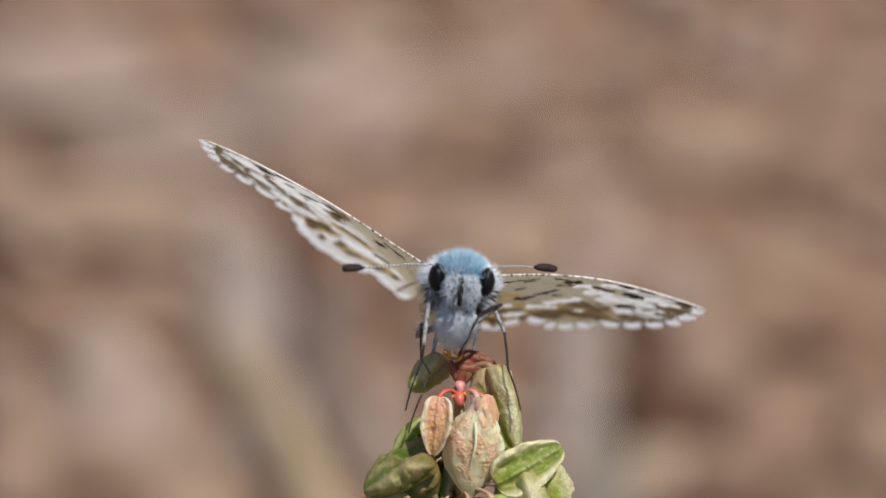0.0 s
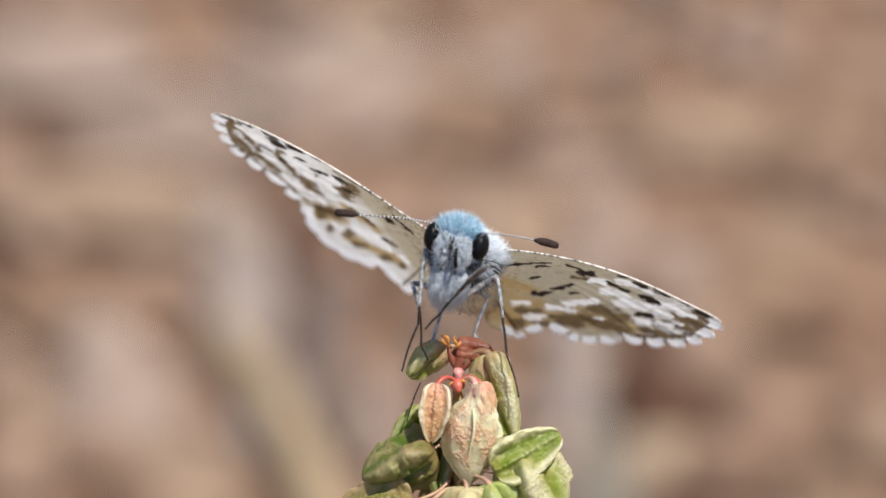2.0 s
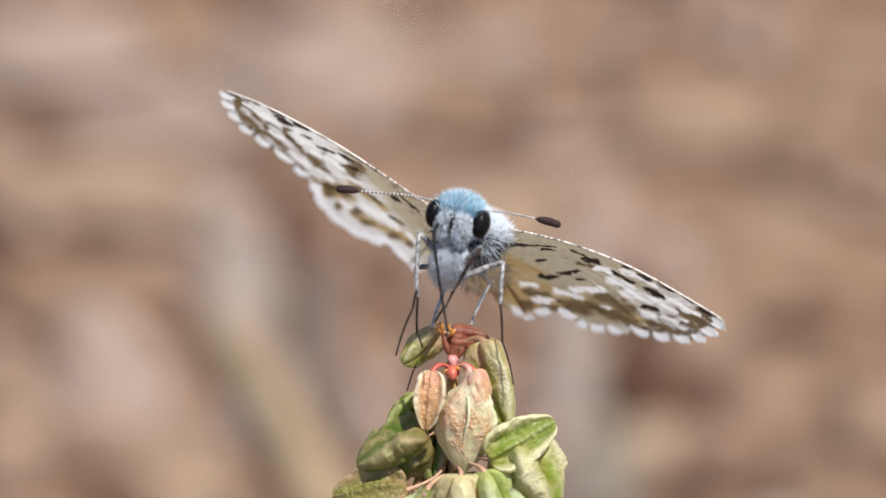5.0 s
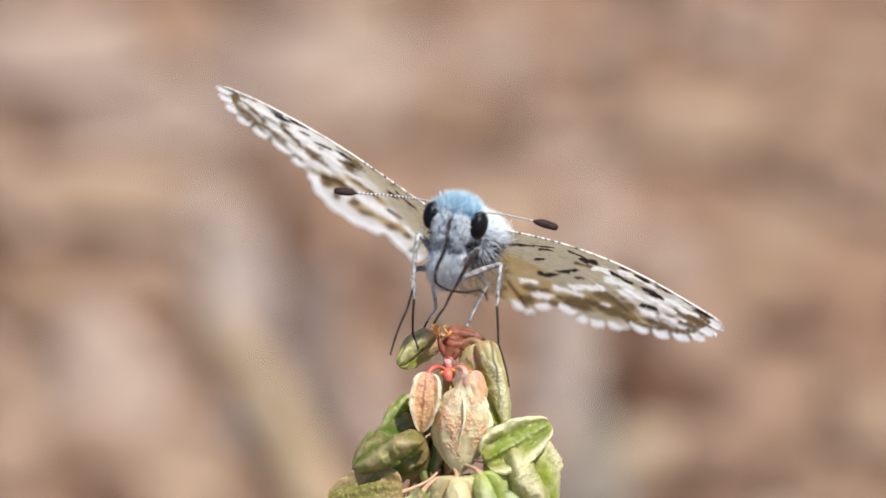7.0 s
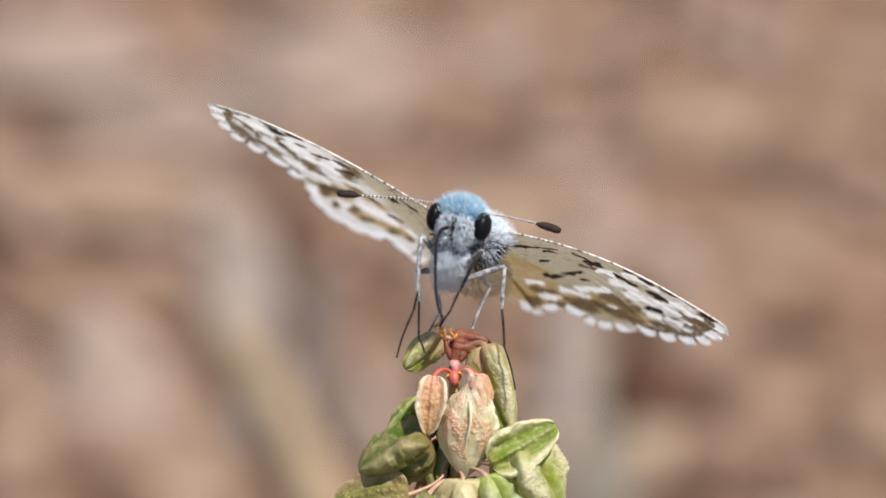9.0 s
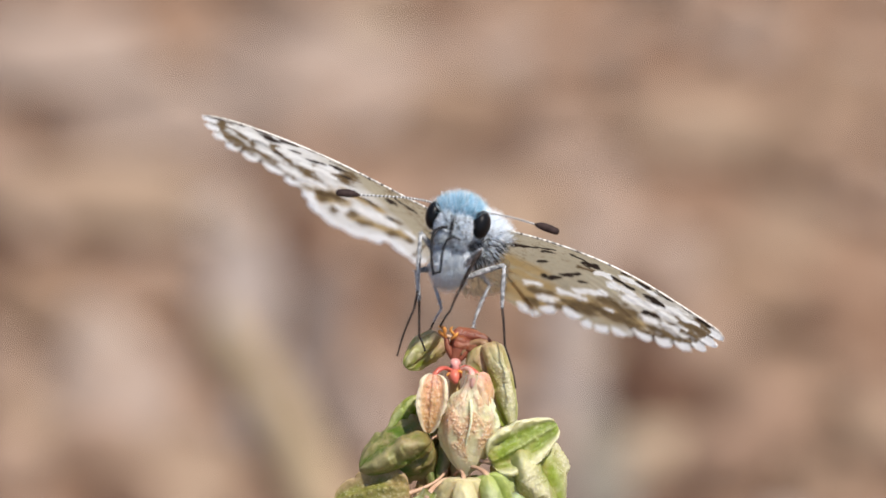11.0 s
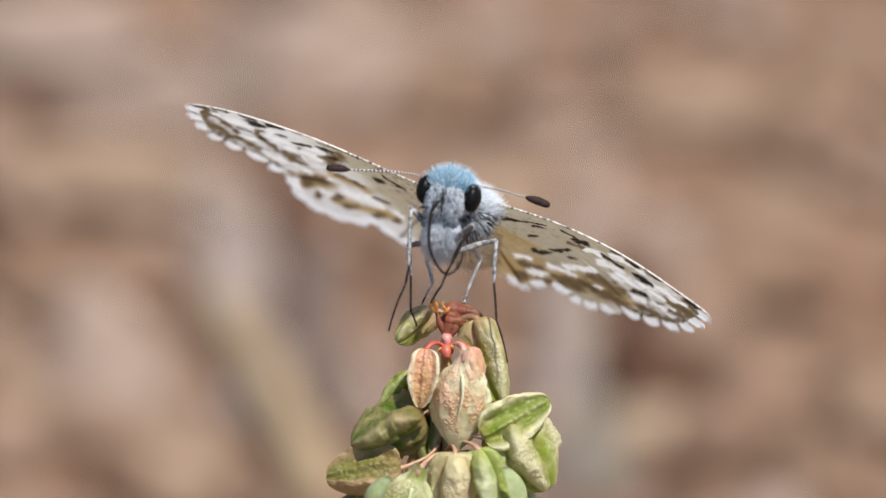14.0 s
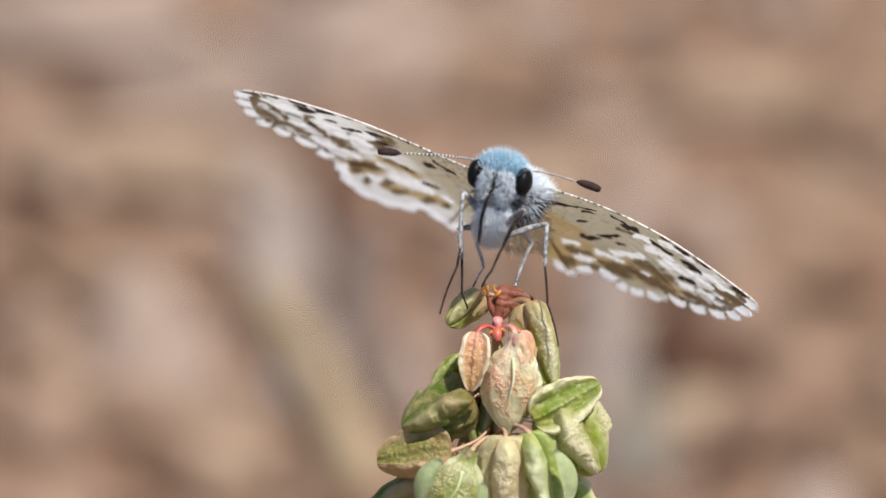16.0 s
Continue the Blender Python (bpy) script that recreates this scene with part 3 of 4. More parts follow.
cv, cf = tube(curve_points([(0.0, 0.45, 0.25), (0.02, 0.5, 0.6), (0.1, 0.6, 1.1), (0.25, 0.8, 1.6), (0.35, 0.9, 2.0)], 16),
              [0.25, 0.23, 0.22, 0.23, 0.24, 0.26, 0.29, 0.33, 0.37, 0.42, 0.47, 0.51, 0.52, 0.5, 0.42, 0.25], 18)
part("cup", mesh_of("cup", cv, cf, POD_RED, husk_attrs(len(cv), 0.15, 0.6)), spike, "red-brown cup above the node")


def bract(ctrl, w, mat, name="bract"):
    pts = curve_points(ctrl, 12)
    tv, tf = tube(pts, [w * (0.35 + math.sin(math.pi * (0.1 + 0.85 * i / 11))) * 0.7 for i in range(12)], 7)
    n = len(tv)
    part(name, mesh_of(name, tv, tf, mat, husk_attrs(n, 0.2, 0.8)), spike)


bract([(0.0, 0.2, 0.1), (-0.45, 0.0, 0.28), (-0.9, -0.2, 0.2), (-1.05, -0.35, -0.2)], 0.13, NODE_RED)
bract([(0.0, 0.6, 0.6), (-0.3, 0.5, 1.3), (-0.5, 0.6, 2.1)], 0.2, POD_RED)
bract([(0.1, 0.6, 0.6), (0.45, 0.6, 1.0), (0.75, 0.7, 1.5)], 0.24, POD_RED)
bract([(0.0, 0.1, 0.0), (0.0, -0.3, -0.1), (0.1, -0.5, -0.5)], 0.3, NODE_RED)
bract([(0.12, -0.12, 0.0), (0.28, -0.25, 0.12), (0.42, -0.25, 0.02)], 0.09, ANTHER, "anther")
bract([(-0.15, -0.1, -0.1), (-0.3, -0.25, 0.0), (-0.42, -0.3, -0.12)], 0.08, ANTHER, "anther")
bract([(-0.4, 0.3, 1.9), (-0.75, 0.1, 2.2), (-0.85, 0.0, 2.3)], 0.11, ANTHER, "anther")
bract([(-0.5, 0.2, 2.0), (-0.55, 0.0, 2.4), (-0.85, 0.0, 2.5)], 0.12, ANTHER, "anther")
bract([(-0.2, 0.2, 1.8), (0.05, 0.0, 2.0), (0.2, 0.0, 2.2)], 0.10, ANTHER, "anther")
bract([(0.1, 0.2, 2.0), (-0.2, 0.1, 2.3), (-0.1, 0.0, 2.5)], 0.08, ANTHER, "anther")


# ---- the butterfly; its own frame: x to its left side, -y ahead, z up, origin in the middle of the head ----
butterfly = tagged(new("butterfly"), "checkered white butterfly, blue furry head, on a seed spike", "butterfly")
HEAD = Vector((0.22, -1.2, 8.15))


def fur(n, c, r, keep, length, lean, pull, width, seed, jitter=0.3):
    """Many fine hairs on an egg-shaped skin."""
    rng = np.random.RandomState(seed)
    v, f = [], []
    lean = Vector(lean)
    while len(v) < n * 7:
        d = Vector(rng.normal(size=3)).normalized()
        if not keep(d):
            continue
        base = Vector((c[0] + r[0] * d.x * 0.97, c[1] + r[1] * d.y * 0.97, c[2] + r[2] * d.z * 0.97))
        way = (d * (1 - pull) + lean * pull + Vector(rng.normal(size=3)) * jitter * 0.5).normalized()
        tip = (way + lean * 0.45 + Vector(rng.normal(size=3)) * jitter * 0.25).normalized()
        side = way.cross(Vector((0.2, -0.9, 0.3))).normalized()
        other = way.cross(side)
        k = length * rng.uniform(0.55, 1.25)
        mid = base + way * k * 0.55
        end = mid + tip * k * 0.45
        w = width * rng.uniform(0.7, 1.3)
        b = len(v)
        for p, q in ((base, w), (mid, w * 0.75)):
            v += [p + side * q, p - side * q * 0.5 + other * q * 0.87, p - side * q * 0.5 - other * q * 0.87]
        v.append(end)
        for i in range(3):
            j = (i + 1) % 3
            f += [(b + i, b + j, b + 3 + j, b + 3 + i), (b + 3 + i, b + 3 + j, b + 6)]
    return v, f


def body_part(name, vf, mat, label="", attrs=()):
    return part(name, mesh_of(name, vf[0], vf[1], mat, attrs), butterfly, label)


SKULL, SKULL_R = (0, 0.15, 0.0), (1.2, 0.95, 1.05)
BREAST, BREAST_R = (0.0, 0.05, -1.85), (0.76, 0.85, 1.05)
BACK, BACK_R = (0.15, 2.9, -0.75), (1.85, 2.2, 1.1)
FLANK, FLANK_R = (0.15, 2.5, -0.95), (1.6, 1.8, 1.15)
body_part("head", ball(SKULL, SKULL_R), SKIN)
body_part("thorax", ball(BACK, BACK_R), SKIN)
# the flank's shade is put into this ball's grey skin colour
body_part("breast", ball(FLANK, FLANK_R), SKIN_SHADED)
body_part("chest", ball(BREAST, BREAST_R), SKIN)
av, af = tube(curve_points([(0, 4.2, -1.2), (0, 7, -2.2), (0, 10.5, -2.9), (0, 13, -3.0)], 16), [1.35, 1.5, 1.5, 1.45, 1.4, 1.35, 1.3, 1.25, 1.2, 1.1, 1.0, 0.9, 0.75, 0.6, 0.4, 0.15], 18)
body_part("abdomen", (av, af), HAIR_CREAM, "cream furry abdomen")
body_part("abdomen_fur", fur(900, (0, 7.5, -2.3), (1.45, 4.5, 1.5), lambda d: True, 0.6, (0, 0.6, -0.3), 0.5, 0.03, 31, 0.4), HAIR_CREAM)

for name, n, c, r, keep, length, lean, pull, width, seed, jit, mat, label in (
        ("crown_fur", 4200, SKULL, SKULL_R, lambda d: d.z > 0.28 and abs(d.x) < 0.9, 0.70, (0, -0.25, 0.85), 0.42, 0.013, 1, 0.75, HAIR_BLUE, "sky-blue crown hair"),
        ("white_crown_hair", 420, SKULL, SKULL_R, lambda d: d.z > 0.1 and d.y < 0.6, 0.8, (0, -0.2, 0.8), 0.45, 0.018, 21, 0.6, HAIR_WHITE, "white hair tips"),
        ("dark_crown_hair", 90, SKULL, SKULL_R, lambda d: d.z > 0.5 and d.y < 0.6, 0.95, (0, 0.0, 0.9), 0.4, 0.011, 22, 0.6, HAIR_GREY, "long dark crown bristles"),
        ("face_fur", 1700, SKULL, SKULL_R, lambda d: d.y < 0.0 and d.z < 0.42 and abs(d.x) < 0.85, 0.34, (0, -0.4, -0.6), 0.5, 0.024, 2, 0.5, HAIR_WHITE, "white face hair"),
        ("chest_fur", 5200, BREAST, BREAST_R, lambda d: d.y < 0.45 and d.z < 0.9, 0.95, (0, -0.1, -1.0), 0.74, 0.014, 3, 0.34, HAIR_WHITE, "white chest hair with skylight blue put into its colour"),
        ("dark_chest_hair", 110, BREAST, BREAST_R, lambda d: d.y < 0.2 and d.z < -0.2, 0.8, (0.1, -0.1, -1.0), 0.6, 0.018, 13, 0.4, HAIR_GREY, ""),
        ("thorax_fur", 4600, BACK, BACK_R, lambda d: d.y < 0.7 and d.z > 0.12, 0.80, (0, 0.3, 0.35), 0.35, 0.013, 4, 0.65, HAIR_WHITE, "fluffy white thorax hair"),
        ("flank_hair", 1300, FLANK, FLANK_R, lambda d: d.y < 0.5 and d.z < 0.8, 0.75, (0.35, -0.2, -0.55), 0.5, 0.017, 24, 0.5, HAIR_WHITE, "thin white flank hair"),
        # black grizzle, made dense to carry the flank's shade as well
        ("dark_flank_hair", 1300, FLANK, FLANK_R, lambda d: d.y < 0.4 and d.z < 0.95, 0.8, (0.3, -0.3, -0.5), 0.5, 0.022, 14, 0.5, HAIR_DARK, "black flank hair")):
    body_part(name, fur(n, c, r, keep, length, lean, pull, width, seed, jit), mat, label)

# two shaggy palps side by side before the mouth, with a dark gap between
for side in (-1, 1):
    mid, size = (0.41 * side, -0.78, -0.48), (0.47, 0.50, 0.88)
    palp = body_part("palp", ball(mid, size), SKIN, "shaggy grizzled palp")
    for name, n, length, width, seed, jit, mat in (("palp_hair", 1250, 0.30, 0.026, 40 + side, 0.55, HAIR_WHITE), ("dark_palp_hair", 230, 0.36, 0.022, 44 + side, 0.6, HAIR_DARK)):
        vf = fur(n, mid, size, lambda d: d.y < 0.35 and d.x * side > -0.75, length, (0.12 * side, -0.35, -0.6), 0.45, width, seed, jit)
        tagged(part(name, mesh_of(name, *vf, mat), palp), kind="stuff")
# black tuft added to draw the shaded slit between the palps
body_part("dark_gap_tuft", fur(240, (-0.02, -0.80, -0.30), (0.09, 0.46, 0.62), lambda d: d.y < 0.2, 0.36, (0, -0.5, -0.7), 0.7, 0.022, 15, 0.2), HAIR_DARK, "black hair standing in for the dark gap between the palps")

for s in (-1, 1):
    eye = body_part("eye", ball((s * 1.30, -0.27, 0.08), (0.47, 0.70, 0.77), 24, 32), EYE, "glossy black compound eye")


def antenna(base, bend, club_from, club_to):
    pts = curve_points([base, bend, club_from], 130)
    tv, tf = tube(pts, [0.046 + 0.008 * (i % 5 < 2) for i in range(130)], 8)
    ring = [float((i // 8) % 5 < 2 or i < 176) for i in range(len(tv))]
    ob = body_part("antenna", (tv, tf), RINGS, "black and white ringed antenna", (("ring", ring),))
    cp = curve_points([club_from, [(a + b) / 2 + d for a, b, d in zip(club_from, club_to, (0, 0, 0.03))], club_to], 16)
    cv, cf = tube(cp, [0.06, 0.10, 0.15, 0.18, 0.20, 0.21, 0.22, 0.225, 0.225, 0.225, 0.22, 0.215, 0.21, 0.20, 0.175, 0.10], 12)
    part("club", mesh_of("club", cv, cf, CLUB), ob, "dark brown antenna club")
    return ob


antenna((-0.85, -0.15, 0.72), (-2.7, -0.9, 0.72), (-5.25, -1.5, 0.38), (-6.42, -1.85, 0.26))
lifted_antenna = antenna((0.85, -0.15, 0.72), (2.4, 0.4, 0.75), (3.85, 1.0, 0.60), (5.1, 1.5, 0.40))


# ---- wings: plan in millimetres, s out from the root, c back from the costa ----
def smooth_line(ctrl, n):
    return [(p.x, p.y) for p in curve_points([(a, b, 0) for a, b in ctrl], n)]


def depth_in(s, c, streaks):
    """How deep places lie in the nearest of the streaks (from s, c to s, c, half width): above 0.5 inside, below it outside."""
    best = np.full(s.shape, -1.0)
    for a, b, e, f, r in streaks:
        k = np.clip(((s - a) * (e - a) + (c - b) * (f - b)) / max(1e-6, (e - a) ** 2 + (f - b) ** 2), 0, 1)
        best = np.maximum(best, 1 - np.hypot(s - a - k * (e - a), c - b - k * (f - b)) / r)
    return 0.5 + 0.5 * best


def step(a, b, x):
    k = np.clip((x - a) / (b - a), 0, 1)
    return k * k * (3 - 2 * k)


def ripple(s, c, k, seed):
    """A smooth uneven field about zero."""
    return (np.sin(s * 1.7 * k + c * 0.9 * k + seed) + np.sin(c * 2.3 * k - s * 1.1 * k + 2 * seed) + 0.7 * np.sin(s * 3.9 * k + 2.7 * c * k + 3 * seed) + 0.7 * np.sin(c * 4.6 * k - 2.2 * s * k + 5 * seed)) / 3.4


# scale marks on the underside: black, brown, white; from s, c to s, c, and half width
DARK = {"R": [(1.6, 1.75, 2.0, 1.5, .26), (2.0, 1.45, 3.6, .55, .13), (3.2, 1.3, 3.5, 1.1, .16), (3.5, 2.85, 3.65, 2.6, .18), (4.5, 4.6, 5.0, 4.0, .24), (4.3, 4.3, 4.8, 4.6, .14),
              (5.2, 3.2, 5.7, 2.5, .17), (5.1, 3.5, 5.4, 3.2, .2), (6.1, 3.5, 6.4, 3.2, .14), (5.6, .9, 5.95, .6, .30), (4.4, .3, 5.7, .65, .10), (7.2, 1.05, 8.4, 1.2, .21), (7.3, -.25, 7.6, -.2, .24),
              (8.5, 0, 8.9, .05, .28), (9.6, 1.15, 10.05, 1.2, .36), (9.7, -.1, 10.1, -.05, .3), (10.1, 3.2, 10.7, 2.7, .22), (11.1, -.15, 11.6, -.1, .3), (12.3, 0, 13.0, .2, .28)],
        "L": [(2.1, 2.65, 2.9, 2.34, .17), (2.9, 2.34, 3.2, 1.9, .10), (3.45, 2.8, 3.75, 3.0, .25), (6.3, 1.1, 6.55, 1.25, .28), (5.9, 2.0, 6.2, 2.2, .2), (7.5, -.1, 8.0, -.15, .22),
              (7.3, 1.4, 8.2, 1.75, .16), (8.6, 1.15, 9.3, 1.3, .12), (8.8, -.05, 9.4, .05, .3), (10.05, .5, 10.4, .45, .36), (10.2, -.25, 10.8, -.3, .25), (10.8, 2.0, 11.4, 1.75, .14),
              (9.9, 2.8, 10.3, 2.5, .16), (11.7, -.3, 12.4, -.2, .24), (12.9, 0, 13.6, .3, .2), (4.4, .5, 6.6, .3, .09), (3.9, 5.5, 4.1, 5.6, .16), (5.0, 4.5, 5.4, 4.4, .12)]}
BROWN_MARKS = {"R": [(11.6, 1.7, 13.0, 1.5, .42), (11.0, 3.3, 12.7, 2.3, .42), (10.9, 4.5, 12.4, 3.8, .34), (8.0, 4.2, 9.5, 4.3, .62), (7.4, 5.9, 8.4, 5.4, .5), (8.8, 5.5, 10.0, 5.2, .5), (7.0, 6.7, 8.0, 6.4, .35),
                     (12.2, .45, 13.2, .8, .3), (4.6, 6.6, 5.3, 6.3, .35), (5.0, 7.7, 5.4, 8.1, .3), (6.4, 6.4, 7.0, 6.2, .3), (5.9, 7.4, 6.7, 7.1, .25), (5.4, 1.6, 6.2, 1.3, .2)],
               "L": [(5.7, 1.4, 6.5, 2.7, .55), (8.3, 4.6, 9.1, 3.6, .5), (9.6, 3.5, 10.3, 2.2, .34), (11.7, 2.4, 12.4, 1.0, .34), (12.1, 3.5, 13.1, 2.1, .38), (10.4, 4.1, 11.7, 3.4, .38), (12.7, .5, 13.5, 1.5, .4), (8.0, 2.4, 8.5, 3.5, .22), (9.9, 1.3, 10.5, 1.9, .22),
                     (7.4, 5.7, 8.3, 6.1, .5), (8.2, 6.3, 8.5, 7.0, .3), (5.6, 7.5, 6.2, 7.9, .28), (4.1, 7.3, 4.4, 7.7, .26), (4.8, 4.7, 6.2, 4.2, .22), (3.6, 5.5, 4.1, 5.7, .24), (6.4, 6.9, 6.9, 7.5, .22), (3.0, 7.2, 3.3, 7.6, .22), (7.6, 7.4, 8.0, 7.9, .22)]}
WHITE_MARKS = {"R": [(6.5, 1.3, 7.1, 1.1, .35), (7.6, 2.0, 8.6, 1.9, .4), (7.7, .45, 8.5, .3, .28), (8.9, 2.5, 9.9, 2.1, .55), (9.0, .45, 9.5, .35, .25), (10.3, 1.3, 11.1, .95, .48), (10.4, 3.75, 10.8, 3.5, .3),
                     (11.3, 3.2, 11.9, 2.9, .28), (11.8, 1.15, 12.2, 1.0, .28), (10.7, 2.3, 11.2, 1.9, .28), (12.1, 2.5, 12.3, 2.4, .18), (5.8, 5.5, 7.1, 5.2, .27), (6.5, 4.6, 7.6, 3.5, .34), (5.4, 7.05, 5.8, 6.9, .36), (4.0, 5.9, 4.5, 5.7, .28), (8.5, 5.15, 8.7, 5.1, .17)],
               "L": [(10.9, 1.3, 11.7, 1.0, .4), (8.7, 2.0, 9.6, 1.8, .48), (6.8, 1.7, 7.3, 1.6, .36), (8.1, 5.0, 8.5, 4.9, .3), (7.3, 2.9, 7.8, 2.7, .4), (8.3, 2.9, 8.7, 2.8, .3), (12.3, .7, 12.6, .65, .22),
                     (10.8, 2.9, 11.3, 2.8, .28), (9.5, .9, 9.8, .8, .25), (4.2, 6.2, 6.0, 6.1, .46), (7.2, 7.2, 7.4, 7.1, .3), (2.9, 6.5, 3.1, 6.4, .3), (9.6, 4.6, 10.2, 4.3, .28), (6.6, 5.35, 6.8, 5.3, .2)]}
OCHRE = {"R": [(2.0, 3.9, 4.0, 4.3, .6), (3.0, 5.2, 5.2, 5.6, .5), (3.6, 7.0, 5.4, 7.9, 1.1), (5.8, 6.6, 7.2, 6.2, .7), (7.2, 5.6, 10.2, 4.9, .9)],
         "L": [(7.2, 5.6, 8.6, 6.6, .75), (6.5, 4.4, 4.6, 4.9, .4), (3.4, 7.0, 6.6, 7.6, .5)]}
FRINGE = 0.8


def wing_mesh(name, root, margin, lobes, start, end, key, side, camber, size, checked, lift):
    """A fan of rows from the root to the margin, then a lobed fringe that runs from start to end along the margin."""
    rows, rim, cols = 130, 16, 380
    line = np.array(smooth_line(margin, 900))
    run = np.concatenate([[0], np.cumsum(np.hypot(*np.diff(line, axis=0).T))])
    at_run = np.linspace(0, run[-1], cols)
    line = np.stack([np.interp(at_run, run, line[:, k]) for k in (0, 1)], 1)
    near = [int(np.argmin(np.hypot(line[:, 0] - a, line[:, 1] - b))) for a, b in (start, end)]
    p = (np.arange(cols) - near[0]) / (near[1] - near[0])
    tang = np.gradient(line, axis=0)
    tang /= np.hypot(tang[:, 0], tang[:, 1])[:, None]
    normal = np.stack([tang[:, 1], -tang[:, 0]], 1)
    depth = FRINGE * np.clip(np.minimum(14 * p, 14 * (1 - p)), 0, 1)
    inner = line - normal * depth[:, None]
    lobe = np.where(depth > 0.02, 0.5 - 0.5 * np.cos(2 * math.pi * lobes * p), 0.0)
    u = (np.arange(rows) / (rows - 1)) ** 0.85
    disc = np.array(root)[None, None] + (inner[None] - np.array(root)) * u[:, None, None]
    q = np.arange(1, rim + 1) / rim
    reach = depth[None] * q[:, None] * (1 - (0.62 if checked else 0.45 if key == "R" else 0.25) * (1 - np.sqrt(lobe[None])) ** 1.3)
    edge_zone = inner[None] + normal[None] * reach[:, :, None]
    plan = np.concatenate([disc, edge_zone])
    s, c = plan[..., 0], plan[..., 1]
    span = np.hypot(inner[:, 0] - root[0], inner[:, 1] - root[1])
    edge = np.concatenate([depth[None] + span[None] * (1 - u[:, None]), depth[None] * (1 - q[:, None])])
    pleat = (0.035 if checked else 0.015) * np.concatenate([u ** 2, 1 - 0.6 * q])[:, None] * (depth / FRINGE * np.cos(2 * math.pi * lobes * p))[None]
    z = lift + camber * np.sin(math.pi * np.clip(s / 14, 0, 1)) - 0.010 * c * c + pleat
    ws = s + 0.15 * ripple(s, c, 1.9, 1.0)
    wc = c + 0.15 * ripple(s, c, 1.9, 2.0)
    uneven = ripple(s, c, 1.1, 4.0)
    fields = {"dark": depth_in(ws, wc, DARK[key]), "brown": depth_in(ws, wc, BROWN_MARKS[key]), "white": depth_in(ws, wc, WHITE_MARKS[key]), "ochre": depth_in(ws, wc, OCHRE[key])}
    fields["brown"] += 0.16 * ripple(s, c, 2.6, 6.0)
    fields["white"] += 0.10 * ripple(s, c, 2.9, 8.0)
    # grizzled brown at the root, raised on the left to paint darker shading
    root_zone = 1 - step(4.0, 7.5, s + (0.25 if key == "R" else 0.6) * c)
    fields["brown"] = np.maximum(fields["brown"], (0.30 if key == "R" else 0.42) * root_zone)
    fields["tan"] = (1 - step(7.0, 14.0, s) if key == "R" else 1 - step(4.5, 9.5, s + 0.55 * c)) + 0.2 * uneven
    fields["brown"] = np.where((fields["white"] > 0.5), np.minimum(fields["brown"], 0.3), fields["brown"])
    ragged = edge + 0.10 * ripple(s, c, 3.0, 7.0)
    fringed = (depth > 0.02)[None] & (ragged < FRINGE)
    gap = np.clip((0.28 - lobe) * 5, 0, 1)[None] * np.ones_like(s)
    fields["fringe"] = np.where(fringed, 1.0 - gap * (0.95 if checked else 0.75 if key == "R" else 0.3), 0.0)
    fields["dark"] = np.where(fringed, gap * (0.58 if checked else 0.0), fields["dark"])
    if checked:
        band = (depth > 0.02)[None] & (ragged >= FRINGE) & (ragged < FRINGE + 0.42)
        fields["brown"] = np.where(band, np.maximum(fields["brown"], 0.70), fields["brown"])
        costal = (p < 0)[None] & (edge < 0.22) & (np.concatenate([u, q])[:, None] > 0.5)
        fields["white"] = np.where(costal, np.maximum(fields["white"], 0.7 * (s > 6)), fields["white"])
    verts = np.stack([side * s * size, c * size, z], -1).reshape(-1, 3)
    return mesh_of(name, verts, grid_faces(rows + rim, cols, False), WING, [(k, f.ravel()) for k, f in fields.items()]), (line, normal, lobe, depth)


def fringe_hair(edge, side, size, camber, lift, seed):
    """Fine white scales that stand out past the margin."""
    line, normal, lobe, depth = edge
    rng = np.random.RandomState(seed)
    v, f = [], []
    picks = [j for j in rng.randint(0, len(line), 700) if depth[j] > 0.5 and lobe[j] > 0.4]
    for j in picks:
        back = depth[j] * 0.5 * (1 - math.sqrt(lobe[j])) ** 1.3 + rng.uniform(0.05, 0.2)
        a = line[j] - normal[j] * back + rng.normal(size=2) * 0.03
        way = normal[j] + rng.normal(size=2) * 0.22
        b = a + way * rng.uniform(0.08, 0.17)
        w = np.array([-way[1], way[0]]) * rng.uniform(0.018, 0.035)
        k = len(v)
        for x, y in (a + w, a - w, b - w * 0.5, b + w * 0.5):
            v.append((side * x * size, y * size, lift + camber * math.sin(math.pi * max(0.0, min(1, x / 14))) - 0.010 * y * y + rng.normal() * 0.03))
        f.append((k, k + 1, k + 2, k + 3))
    return v, f


FORE_MARGIN = {"R": [(0.0, 0.0), (3, -0.45), (7, -0.45), (11, -0.15), (13.3, 0.0), (13.95, 0.5), (14.1, 1.8), (13.95, 3.4), (13.1, 4.7), (11.4, 6.05), (9.2, 5.9), (5.5, 4.6), (2.0, 3.3), (0.2, 2.4)],
               "L": [(0.0, 0.9), (2.0, 0.85), (4.2, 0.4), (7, -0.15), (11, -0.45), (13.2, -0.1), (14.0, 0.4), (14.3, 1.5), (14.15, 3.0), (13.5, 4.3), (12.3, 5.05), (11.2, 5.5), (9.6, 6.5), (5.5, 4.9), (2.0, 3.3), (0.2, 2.4)]}
FORE_FRINGE = {"R": (6, (13.7, 0.15), (10.6, 6.1)), "L": (7, (13.8, 0.2), (9.7, 6.4))}
